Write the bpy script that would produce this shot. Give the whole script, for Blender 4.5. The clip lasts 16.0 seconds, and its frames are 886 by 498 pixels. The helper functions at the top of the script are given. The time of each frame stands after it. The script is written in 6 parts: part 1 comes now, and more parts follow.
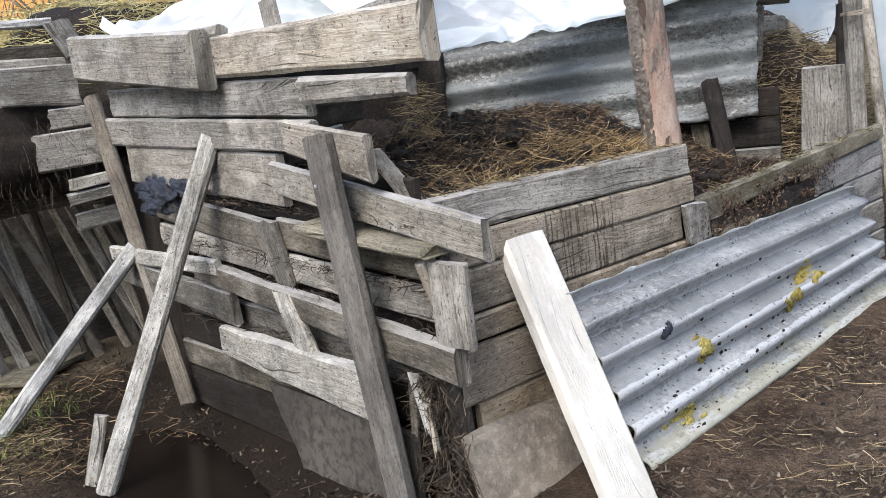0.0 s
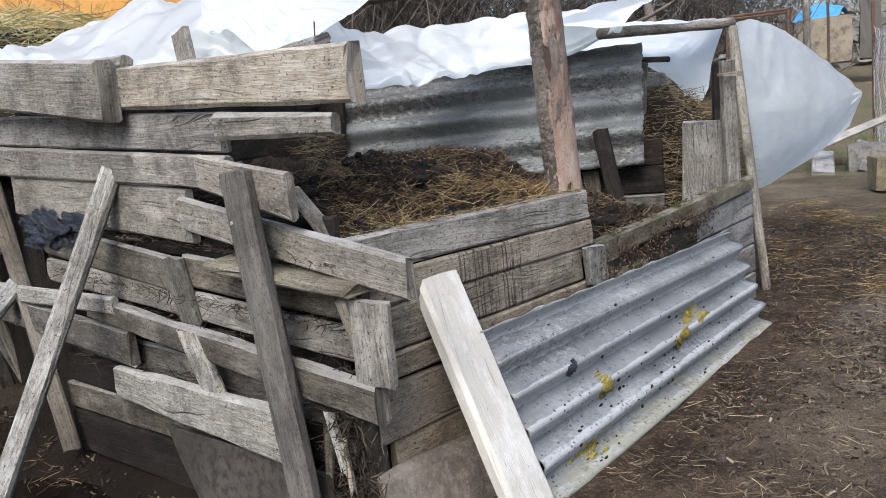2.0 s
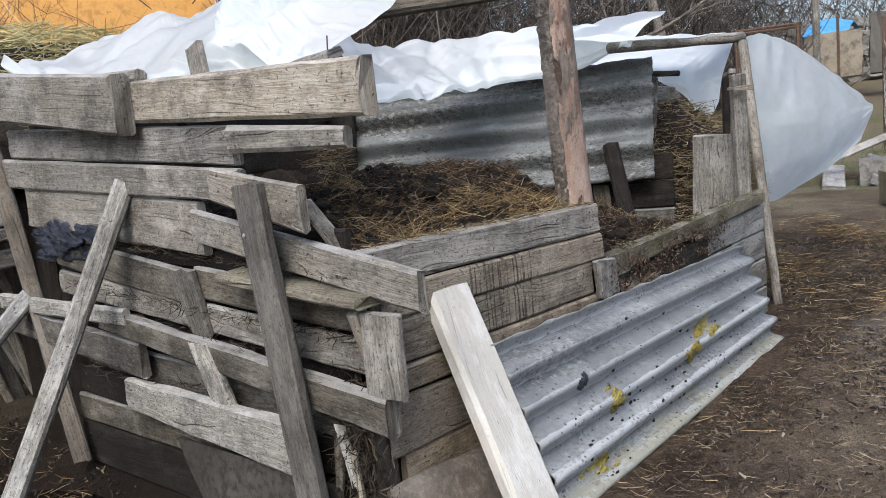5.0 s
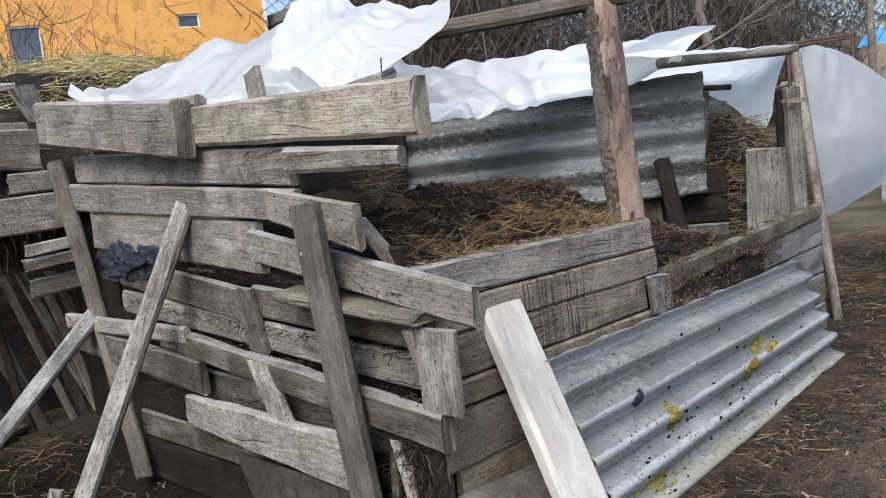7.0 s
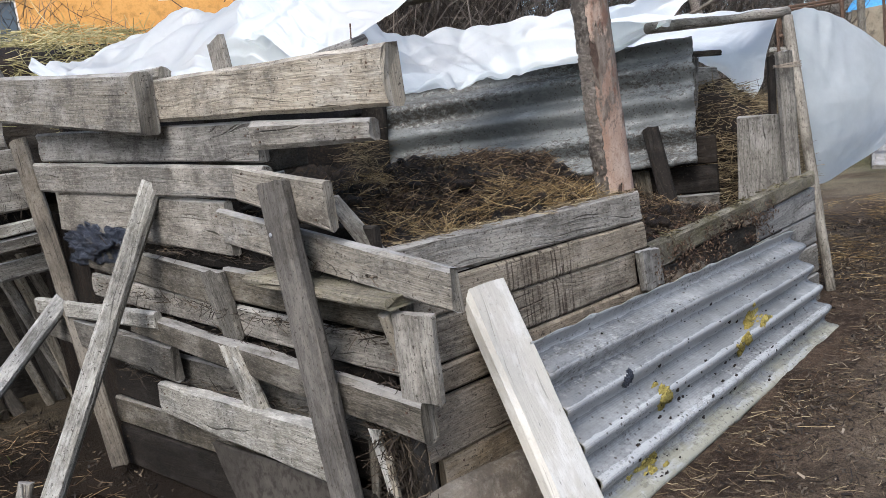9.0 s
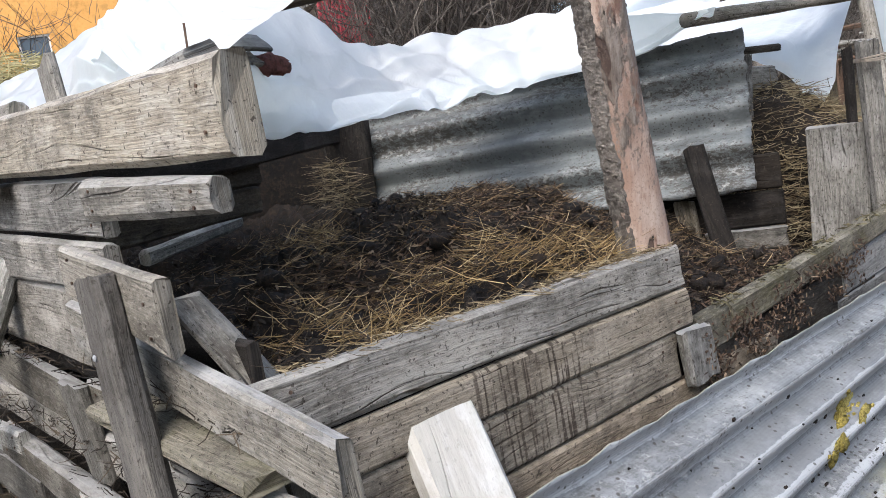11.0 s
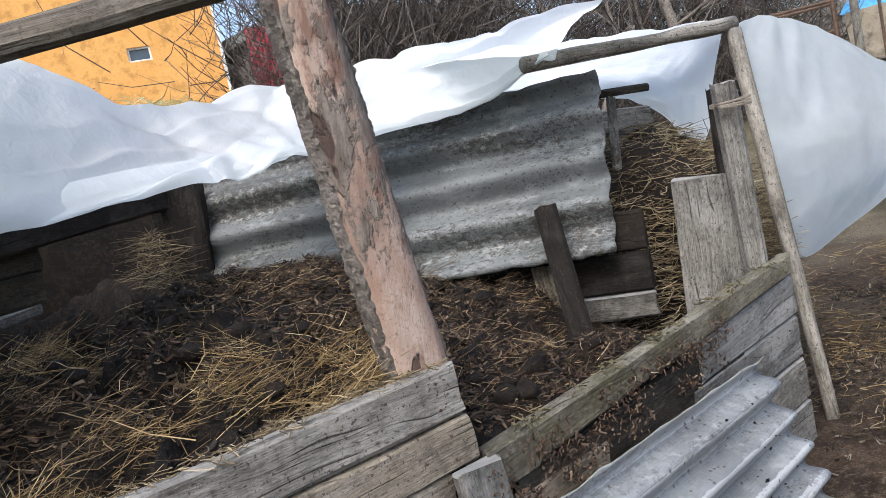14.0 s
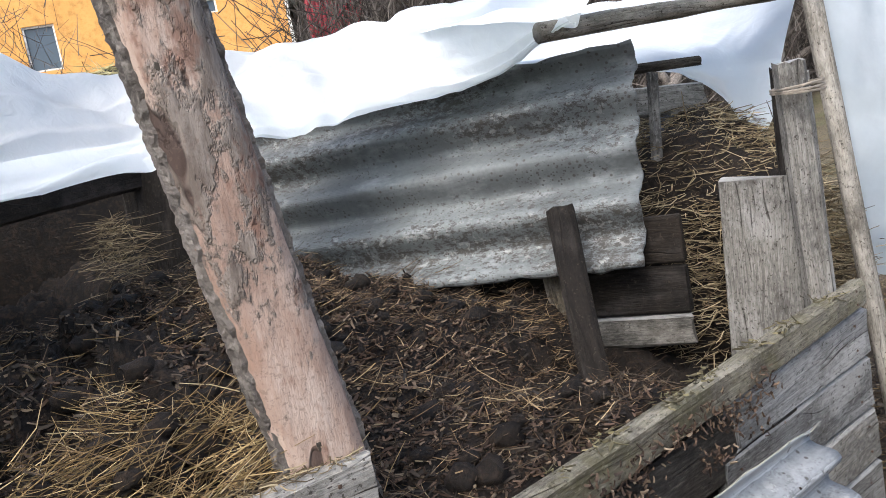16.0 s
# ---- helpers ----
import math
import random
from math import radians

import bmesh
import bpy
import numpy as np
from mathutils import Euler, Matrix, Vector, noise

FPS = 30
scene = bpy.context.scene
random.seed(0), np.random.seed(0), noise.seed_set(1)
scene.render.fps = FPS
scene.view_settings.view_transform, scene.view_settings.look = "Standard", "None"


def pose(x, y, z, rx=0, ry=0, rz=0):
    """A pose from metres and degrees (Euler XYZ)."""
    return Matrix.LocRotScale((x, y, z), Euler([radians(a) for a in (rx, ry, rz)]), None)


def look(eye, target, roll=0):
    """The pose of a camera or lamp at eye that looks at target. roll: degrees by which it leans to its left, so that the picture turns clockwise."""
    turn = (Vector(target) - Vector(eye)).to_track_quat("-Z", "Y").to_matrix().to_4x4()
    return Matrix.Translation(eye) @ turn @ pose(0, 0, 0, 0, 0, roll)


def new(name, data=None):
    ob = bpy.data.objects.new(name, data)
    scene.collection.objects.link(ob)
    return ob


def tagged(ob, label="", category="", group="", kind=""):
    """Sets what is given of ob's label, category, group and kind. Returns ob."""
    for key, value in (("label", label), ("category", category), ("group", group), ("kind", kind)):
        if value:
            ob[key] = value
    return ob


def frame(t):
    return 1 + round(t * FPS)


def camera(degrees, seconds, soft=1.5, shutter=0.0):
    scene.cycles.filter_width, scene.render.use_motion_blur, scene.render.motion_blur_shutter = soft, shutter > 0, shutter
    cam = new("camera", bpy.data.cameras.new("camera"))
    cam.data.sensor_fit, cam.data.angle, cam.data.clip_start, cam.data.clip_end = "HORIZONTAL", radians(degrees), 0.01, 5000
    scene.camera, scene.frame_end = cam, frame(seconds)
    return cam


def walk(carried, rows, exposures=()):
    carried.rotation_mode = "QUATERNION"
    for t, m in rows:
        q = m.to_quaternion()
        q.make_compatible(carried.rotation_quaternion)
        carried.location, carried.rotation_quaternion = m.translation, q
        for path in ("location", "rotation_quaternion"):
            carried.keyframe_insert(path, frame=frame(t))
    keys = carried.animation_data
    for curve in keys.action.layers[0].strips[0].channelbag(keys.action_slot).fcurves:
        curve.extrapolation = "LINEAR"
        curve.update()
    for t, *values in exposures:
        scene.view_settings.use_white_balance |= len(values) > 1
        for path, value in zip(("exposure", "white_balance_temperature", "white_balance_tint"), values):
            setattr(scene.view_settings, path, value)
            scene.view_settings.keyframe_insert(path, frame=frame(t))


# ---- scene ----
cam = camera(58.1, 16.0, soft=0.8)
METRES, EYE, TILT, LEAN, TURN = 2.6, 1.6, -20.0, 0.0, 0.0
PATH = [
    (0, (-1.253, -1.662, 1.2), (-0.069, -0.096, 0.821), -7.9),
    (0.5, (-1.341, -1.625, 1.219), (-0.213, -0.007, 0.891), -7.1),
    (1, (-1.36, -1.616, 1.225), (-0.073, -0.128, 0.864), -6.5),
    (1.5, (-1.35, -1.617, 1.219), (0.029, -0.21, 0.875), -5.7),
    (2, (-1.351, -1.616, 1.217), (0.072, -0.248, 0.9), -5.7),
    (2.5, (-1.335, -1.61, 1.216), (0.189, -0.351, 0.914), -5.2),
    (3, (-1.334, -1.611, 1.216), (0.277, -0.466, 0.913), -4.7),
    (3.5, (-1.353, -1.618, 1.218), (0.162, -0.349, 0.912), -4.8),
    (3.7, (-1.362, -1.621, 1.218), (0.072, -0.26, 0.917), -5.2),
    (5.8, (-1.356, -1.61, 1.214), (0.06, -0.223, 0.945), -5.8),
    (6, (-1.364, -1.61, 1.214), (0.074, -0.243, 0.964), -5.7),
    (6.5, (-1.369, -1.61, 1.206), (0.011, -0.181, 0.975), -6.7),
    (7, (-1.385, -1.618, 1.213), (-0.047, -0.148, 0.992), -6.6),
    (7.5, (-1.386, -1.616, 1.207), (-0.055, -0.142, 0.964), -6.6),
    (8, (-1.386, -1.595, 1.206), (-0.056, -0.125, 0.939), -6.7),
    (8.2, (-1.388, -1.598, 1.212), (-0.049, -0.137, 0.946), -6.4),
    (10.3, (-0.861, -1.368, 1.203), (0.412, 0.131, 0.838), -12.1),
    (10.5, (-0.79, -1.331, 1.201), (0.46, 0.188, 0.839), -12.6),
    (11, (-0.565, -1.133, 1.243), (0.698, 0.398, 1.0), -9.9),
    (11.5, (-0.398, -1.059, 1.256), (0.922, 0.415, 0.966), -11.7),
    (12, (-0.127, -1.099, 1.292), (1.019, 0.519, 1.031), -13.2),
    (12.5, (0.051, -1.138, 1.292), (1.104, 0.532, 0.972), -17.6),
    (13, (0.089, -1.162, 1.295), (1.219, 0.462, 1.0), -15.9),
    (13.5, (0.088, -1.166, 1.301), (1.403, 0.321, 1.059), -11.3),
    (14, (0.094, -1.162, 1.294), (1.424, 0.318, 1.091), -12.0),
    (14.5, (0.172, -1.115, 1.294), (1.543, 0.314, 1.016), -11.5),
    (15, (0.263, -1.005, 1.319), (1.511, 0.542, 1.096), -9.5),
    (15.5, (0.371, -0.945, 1.327), (1.681, 0.524, 0.967), -8.8),
    (16, (0.567, -0.972, 1.336), (1.752, 0.616, 1.063), -10.5),
]
EXPOSURES = [(0, 1.62, 6250, 10), (0.5, 1.46, 6250, 10), (1, 1.36, 6250, 10), (3, 1.24, 6250, 10), (8.2, 1.12, 6250, 10), (10.3, 1.44, 6250, 10), (12, 1.44, 6250, 10), (13, 1.58, 6250, 10), (13.5, 1.5, 6250, 10), (14.5, 1.37, 6250, 10), (15.2, 1.43, 6250, 10), (16, 1.6, 6250, 10)]
walk(cam, [(t, look(eye, target, roll)) for t, eye, target, roll in PATH], EXPOSURES)

# ---- world, sun, exposure ----
world = bpy.data.worlds.new("sky")
scene.world = world
world.use_nodes = True
wn = world.node_tree
sky = wn.nodes.new("ShaderNodeTexSky")
sky.sky_type = "NISHITA"
sky.sun_disc = False
sky.sun_elevation = radians(50)
sky.sun_rotation = radians(245)
sky.dust_density = 4.0
sky.air_density = 1.0
sky.ozone_density = 2.0
veil = wn.nodes.new("ShaderNodeHueSaturation")
veil.inputs["Saturation"].default_value = 0.95
wn.links.new(sky.outputs[0], veil.inputs["Color"])
wn.links.new(veil.outputs[0], wn.nodes["Background"].inputs[0])
wn.nodes["Background"].inputs[1].default_value = 0.12
sun = new("sun", bpy.data.lights.new("sun", "SUN"))
sun.data.energy = 1.1
sun.data.angle = radians(40)
sun.data.color = (1.0, 0.99, 0.975)
sun.matrix_world = look((-7.0, -3.4, 9), (0.5, 0.3, 0))
scene.view_settings.exposure = 1.3


# ---- materials ----
class Nodes:
    def __init__(self, name):
        self.mat = bpy.data.materials.new(name)
        self.mat.use_nodes = True
        self.t = self.mat.node_tree
        self.bsdf = self.t.nodes["Principled BSDF"]
        self.out = self.t.nodes["Material Output"]

    def add(self, kind):
        return self.t.nodes.new("ShaderNode" + kind)

    def link(self, a, b):
        self.t.links.new(a, b)

    def put(self, socket, v):
        if isinstance(v, bpy.types.NodeSocket):
            self.link(v, socket)
        else:
            socket.default_value = v

    def math(self, op, a, b=0.0, c=0.0):
        n = self.add("Math")
        n.operation = op
        for i, v in enumerate((a, b, c)):
            self.put(n.inputs[i], v)
        return n.outputs[0]

    def scaled(self, vec, s, offset=None):
        n = self.add("Mapping")
        self.link(vec, n.inputs[0])
        n.inputs[3].default_value = s
        if offset is not None:
            self.put(n.inputs[1], offset)
        return n.outputs[0]

    def noise(self, vec, scale=1.0, detail=4.0, rough=0.6, distort=0.0):
        n = self.add("TexNoise")
        self.link(vec, n.inputs["Vector"])
        n.inputs["Scale"].default_value = scale
        n.inputs["Detail"].default_value = detail
        n.inputs["Roughness"].default_value = rough
        n.inputs["Distortion"].default_value = distort
        return n.outputs[0]

    def range(self, v, a, b, c=0.0, d=1.0):
        n = self.add("MapRange")
        self.link(v, n.inputs[0])
        for i, k in enumerate((a, b, c, d)):
            n.inputs[i + 1].default_value = k
        return n.outputs[0]

    def ramp(self, v, *stops):
        n = self.add("ValToRGB")
        el = n.color_ramp.elements
        while len(el) < len(stops):
            el.new(0.5)
        for e, (p, c) in zip(el, stops):
            e.position, e.color = p, (*c, 1)
        self.link(v, n.inputs[0])
        return n.outputs[0]

    def mix(self, f, a, b, mode="MIX"):
        n = self.add("Mix")
        n.data_type, n.blend_type = "RGBA", mode
        self.put(n.inputs[0], f)
        for s, v in ((n.inputs[6], a), (n.inputs[7], b)):
            self.put(s, v if isinstance(v, bpy.types.NodeSocket) else (*v, 1))
        return n.outputs[2]

    def bump(self, h, strength, distance=0.01):
        n = self.add("Bump")
        n.inputs["Strength"].default_value = strength
        n.inputs["Distance"].default_value = distance
        self.link(h, n.inputs["Height"])
        self.link(n.outputs[0], self.bsdf.inputs["Normal"])

    def color(self, c):
        self.put(self.bsdf.inputs["Base Color"], c)

    def rough(self, v):
        self.put(self.bsdf.inputs["Roughness"], v)

    def coords(self):
        return self.add("TexCoord").outputs["Object"]


def wood(name, dark, mid, light, stain=0.5, moss=0.0, spread=0.22, crisp=1.0, streak=None, top_pale=0.0):
    m = Nodes(name)
    rnd = m.add("ObjectInfo").outputs["Random"]
    uv = m.add("UVMap").outputs[0]
    shift = m.add("CombineXYZ")
    m.put(shift.inputs[0], m.math("MULTIPLY", rnd, 37.0))
    m.put(shift.inputs[1], m.math("MULTIPLY", rnd, 11.0))
    p = m.scaled(uv, (1, 1, 1), shift.outputs[0])
    # growth rings bend round knots and open into long arches
    warp = m.noise(m.scaled(p, (1.6, 5.0, 1)), 1, 2, 0.5)
    bent = m.add("VectorMath")
    m.link(p, bent.inputs[0])
    off = m.add("CombineXYZ")
    m.put(off.inputs[1], m.math("MULTIPLY", warp, 0.16))
    m.link(off.outputs[0], bent.inputs[1])
    rings = m.noise(m.scaled(bent.outputs[0], (0.7, 75, 1)), 1, 3, 0.6)
    grain = m.noise(m.scaled(p, (7, 320, 1)), 1, 4, 0.7)
    blotch = m.noise(m.scaled(p, (2.2, 7, 1)), 1, 6, 0.7)
    pale = m.noise(m.scaled(p, (3.5, 8, 1), (5, 2, 0)), 1, 6, 0.72)
    base = m.ramp(rings, (0.34, dark), (0.45, mid), (0.7, light))
    c = m.mix(m.range(blotch, 0.36, 0.64, 0.75, 0.15), base, mid)
    fine = m.range(grain, 0.35, 0.65, 1 - 0.36 * crisp, 1 + 0.26 * crisp)
    tint = m.add("CombineXYZ")
    for k in range(3):
        m.put(tint.inputs[k], fine)
    c = m.mix(1.0, c, tint.outputs[0], "MULTIPLY")
    # every board has weathered to its own tone, some browner, some greyer
    each = m.range(rnd, 0, 1, 1 - spread, 1 + spread)
    hue = m.math("FRACT", m.math("MULTIPLY", rnd, 7.31))
    tone = m.add("CombineXYZ")
    m.put(tone.inputs[0], m.math("MULTIPLY", each, m.range(hue, 0, 1, 0.96, 1.06)))
    m.put(tone.inputs[1], each)
    m.put(tone.inputs[2], m.math("MULTIPLY", each, m.range(hue, 0, 1, 1.07, 0.88)))
    c = m.mix(1.0, c, tone.outputs[0], "MULTIPLY")
    c = m.mix(m.range(pale, 0.5, 0.6, 0, 0.55), c, tuple(min(1.25 * v + 0.02, 0.7) for v in light))
    c = m.mix(m.range(blotch, 0.53, 0.68, 0, stain), c, tuple(0.6 * v for v in dark))
    knots = m.add("TexVoronoi")
    m.link(m.scaled(bent.outputs[0], (2.2, 6, 1)), knots.inputs["Vector"])
    c = m.mix(m.range(knots.outputs["Distance"], 0.035, 0.1, 0.8, 0), c, tuple(0.4 * v for v in dark))
    # drying cracks run with the grain, short saw checks across it
    cracks = m.noise(m.scaled(bent.outputs[0], (2.2, 120, 1), (3, 7, 0)), 1, 2, 0.5)
    c = m.mix(m.range(cracks, 0.67, 0.69, 0, 0.75 * min(1.0, crisp + 0.2)), c, (0.03, 0.024, 0.018))
    checks = m.noise(m.scaled(p, (38, 90, 1), (1, 4, 0)), 1, 4, 0.7)
    zone = m.noise(m.scaled(p, (4, 6, 1), (7, 7, 0)), 1, 3, 0.6)
    c = m.mix(m.math("MULTIPLY", m.range(checks, 0.6, 0.64, 0, 0.6 * crisp), m.range(zone, 0.48, 0.58)), c, tuple(0.35 * v for v in dark))
    if streak:
        sp = m.add("SeparateXYZ")
        m.link(uv, sp.inputs[0])
        lines = m.noise(m.scaled(uv, (60, 2.5, 1)), 1, 3, 0.6)
        area = m.math("MULTIPLY", m.range(sp.outputs[0], streak[0], streak[0] + 0.06), m.range(sp.outputs[0], streak[1] - 0.12, streak[1], 1, 0))
        c = m.mix(m.math("MULTIPLY", m.range(lines, 0.52, 0.58, 0, 0.9), area), c, (0.04, 0.028, 0.02))
    grime = m.noise(m.coords(), 4.2, 7, 0.75)
    c = m.mix(m.range(grime, 0.47, 0.62, 0, 0.72 * min(1.0, crisp)), c, tuple(0.5 * v for v in dark))
    # dirt lies in the open pores, lime dust on the fibres between
    dust = m.noise(m.scaled(p, (45, 130, 1)), 1, 5, 0.8)
    c = m.mix(m.range(dust, 0.55, 0.63, 0, 0.75 * min(1.0, crisp)), c, tuple(0.4 * v for v in dark))
    c = m.mix(m.range(dust, 0.46, 0.38, 0, 0.4 * min(1.0, crisp)), c, tuple(min(1.3 * v, 0.6) for v in light))
    bird = m.noise(m.coords(), 95, 3, 0.6)
    c = m.mix(m.range(bird, 0.63, 0.66, 0, 0.8 * min(1.0, crisp)), c, (0.04, 0.032, 0.024))
    if moss:
        green = m.noise(m.coords(), 14, 5, 0.7)
        c = m.mix(m.range(green, 0.45, 0.65, 0, moss), c, (0.13, 0.125, 0.03))
    # Faces that point upward are mixed paler, in uneven patches.
    if top_pale:
        normal_axes = m.add("SeparateXYZ")
        m.link(m.add("NewGeometry").outputs["Normal"], normal_axes.inputs[0])
        upward = m.math("MULTIPLY", m.range(normal_axes.outputs[2], 0.45, 0.8), m.range(pale, 0.38, 0.52, 0.25, 1.0))
        c = m.mix(m.math("MULTIPLY", upward, top_pale), c, tuple(0.5 * v + 0.25 for v in light))
    m.color(c)
    m.bsdf.inputs["Specular IOR Level"].default_value = 0.2
    m.rough(m.range(grain, 0.2, 0.8, 0.72, 0.95))
    h = m.math("ADD", m.math("MULTIPLY", grain, 0.5), m.math("MULTIPLY", rings, 0.9))
    h = m.math("SUBTRACT", h, m.range(cracks, 0.65, 0.7, 0, 1.5))
    h = m.math("SUBTRACT", m.math("ADD", h, m.math("MULTIPLY", blotch, 0.8)), m.math("MULTIPLY", dust, 0.6))
    m.bump(h, 0.35 + 0.6 * min(1.0, crisp), 0.006)
    return m.mat


TAN = wood("weathered_tan_wood", (0.14, 0.122, 0.097), (0.24, 0.217, 0.18), (0.335, 0.309, 0.264), 0.7, crisp=1.0, top_pale=0.4)
PLANK = wood("pale_rotten_board_wood", (0.205, 0.181, 0.148), (0.3, 0.273, 0.23), (0.385, 0.357, 0.308), 0.5, crisp=1.2, top_pale=0.2)
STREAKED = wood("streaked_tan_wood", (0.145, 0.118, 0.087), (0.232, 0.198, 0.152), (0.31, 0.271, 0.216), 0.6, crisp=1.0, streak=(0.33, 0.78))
GREY = wood("weathered_grey_wood", (0.1, 0.092, 0.08), (0.185, 0.175, 0.157), (0.275, 0.265, 0.243), 0.7, crisp=1.2, top_pale=0.6)
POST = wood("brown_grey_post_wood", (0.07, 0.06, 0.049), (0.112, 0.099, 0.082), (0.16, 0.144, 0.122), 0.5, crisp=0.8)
DAMP = wood("damp_grey_wood", (0.055, 0.048, 0.038), (0.108, 0.097, 0.078), (0.185, 0.17, 0.144), 0.8, crisp=1.2, top_pale=0.7)
# Near black: dark stakes, and shade of gaps and cavity put into colour.
WET_AND_SHADE = wood("black_wet_wood_and_shade", (0.007, 0.0055, 0.004), (0.013, 0.01, 0.0075), (0.024, 0.019, 0.015), 0.5)
PALE = wood("bleached_wood", (0.17, 0.161, 0.142), (0.3, 0.29, 0.262), (0.44, 0.43, 0.4), 0.8, 0.06, 0.12, 1.1, top_pale=0.4)
# Dark wood; on the cavity boards it also carries shade as colour.
DARK = wood("dark_wet_wood_and_shade", (0.022, 0.018, 0.014), (0.045, 0.038, 0.03), (0.085, 0.073, 0.059), 0.6)
FRESH = wood("fresh_white_beam_wood", (0.43, 0.42, 0.39), (0.47, 0.462, 0.435), (0.52, 0.515, 0.49), 0.12, 0.0, 0.03, 0.18)
WARM = wood("warm_tan_wood", (0.16, 0.122, 0.082), (0.255, 0.205, 0.147), (0.335, 0.28, 0.21), 0.6, 0.0, 0.12, crisp=0.95)
MOSSY = wood("mossy_wood", (0.09, 0.077, 0.056), (0.165, 0.147, 0.112), (0.25, 0.228, 0.18), 0.8, 0.2, crisp=1.1)


def trunk_mat():
    m = Nodes("peeled_trunk")
    o = m.coords()
    big = m.noise(m.scaled(o, (1, 1, 0.45)), 8, 5, 0.65)
    mid = m.noise(m.scaled(o, (1, 1, 0.25)), 46, 5, 0.72)
    c = m.ramp(big, (0.36, (0.27, 0.18, 0.135)), (0.47, (0.37, 0.268, 0.21)), (0.6, (0.45, 0.35, 0.285)))
    c = m.mix(m.range(mid, 0.45, 0.6, 0, 0.55), c, (0.27, 0.165, 0.115))
    # thin inner bark left in patches
    skin = m.noise(m.scaled(o, (1, 1, 0.55), (3, 1, 7)), 6.5, 7, 0.72)
    rind = m.mix(m.range(mid, 0.4, 0.6), (0.11, 0.088, 0.07), (0.24, 0.205, 0.172))
    c = m.mix(m.range(skin, 0.49, 0.53, 0, 0.92), c, rind)
    raw = m.noise(m.scaled(o, (1, 1, 0.4), (9, 2, 3)), 11, 5, 0.7)
    c = m.mix(m.range(raw, 0.57, 0.63, 0, 0.7), c, (0.17, 0.08, 0.05))
    gashes = m.noise(m.scaled(o, (1, 1, 0.28)), 24, 2, 0.5)
    c = m.mix(m.range(gashes, 0.615, 0.64, 0, 0.9), c, (0.05, 0.028, 0.02))
    grit = m.noise(o, 130, 4, 0.75)
    c = m.mix(m.range(grit, 0.54, 0.62, 0, 0.45), c, (0.12, 0.08, 0.06))
    m.color(c)
    m.rough(0.85)
    h = m.math("ADD", m.math("MULTIPLY", mid, 0.6), m.math("SUBTRACT", big, m.range(gashes, 0.6, 0.65, 0, 1.0)))
    m.bump(m.math("ADD", h, m.range(skin, 0.51, 0.55, 0, 0.5)), 0.8, 0.008)
    return m.mat


BARE = trunk_mat()



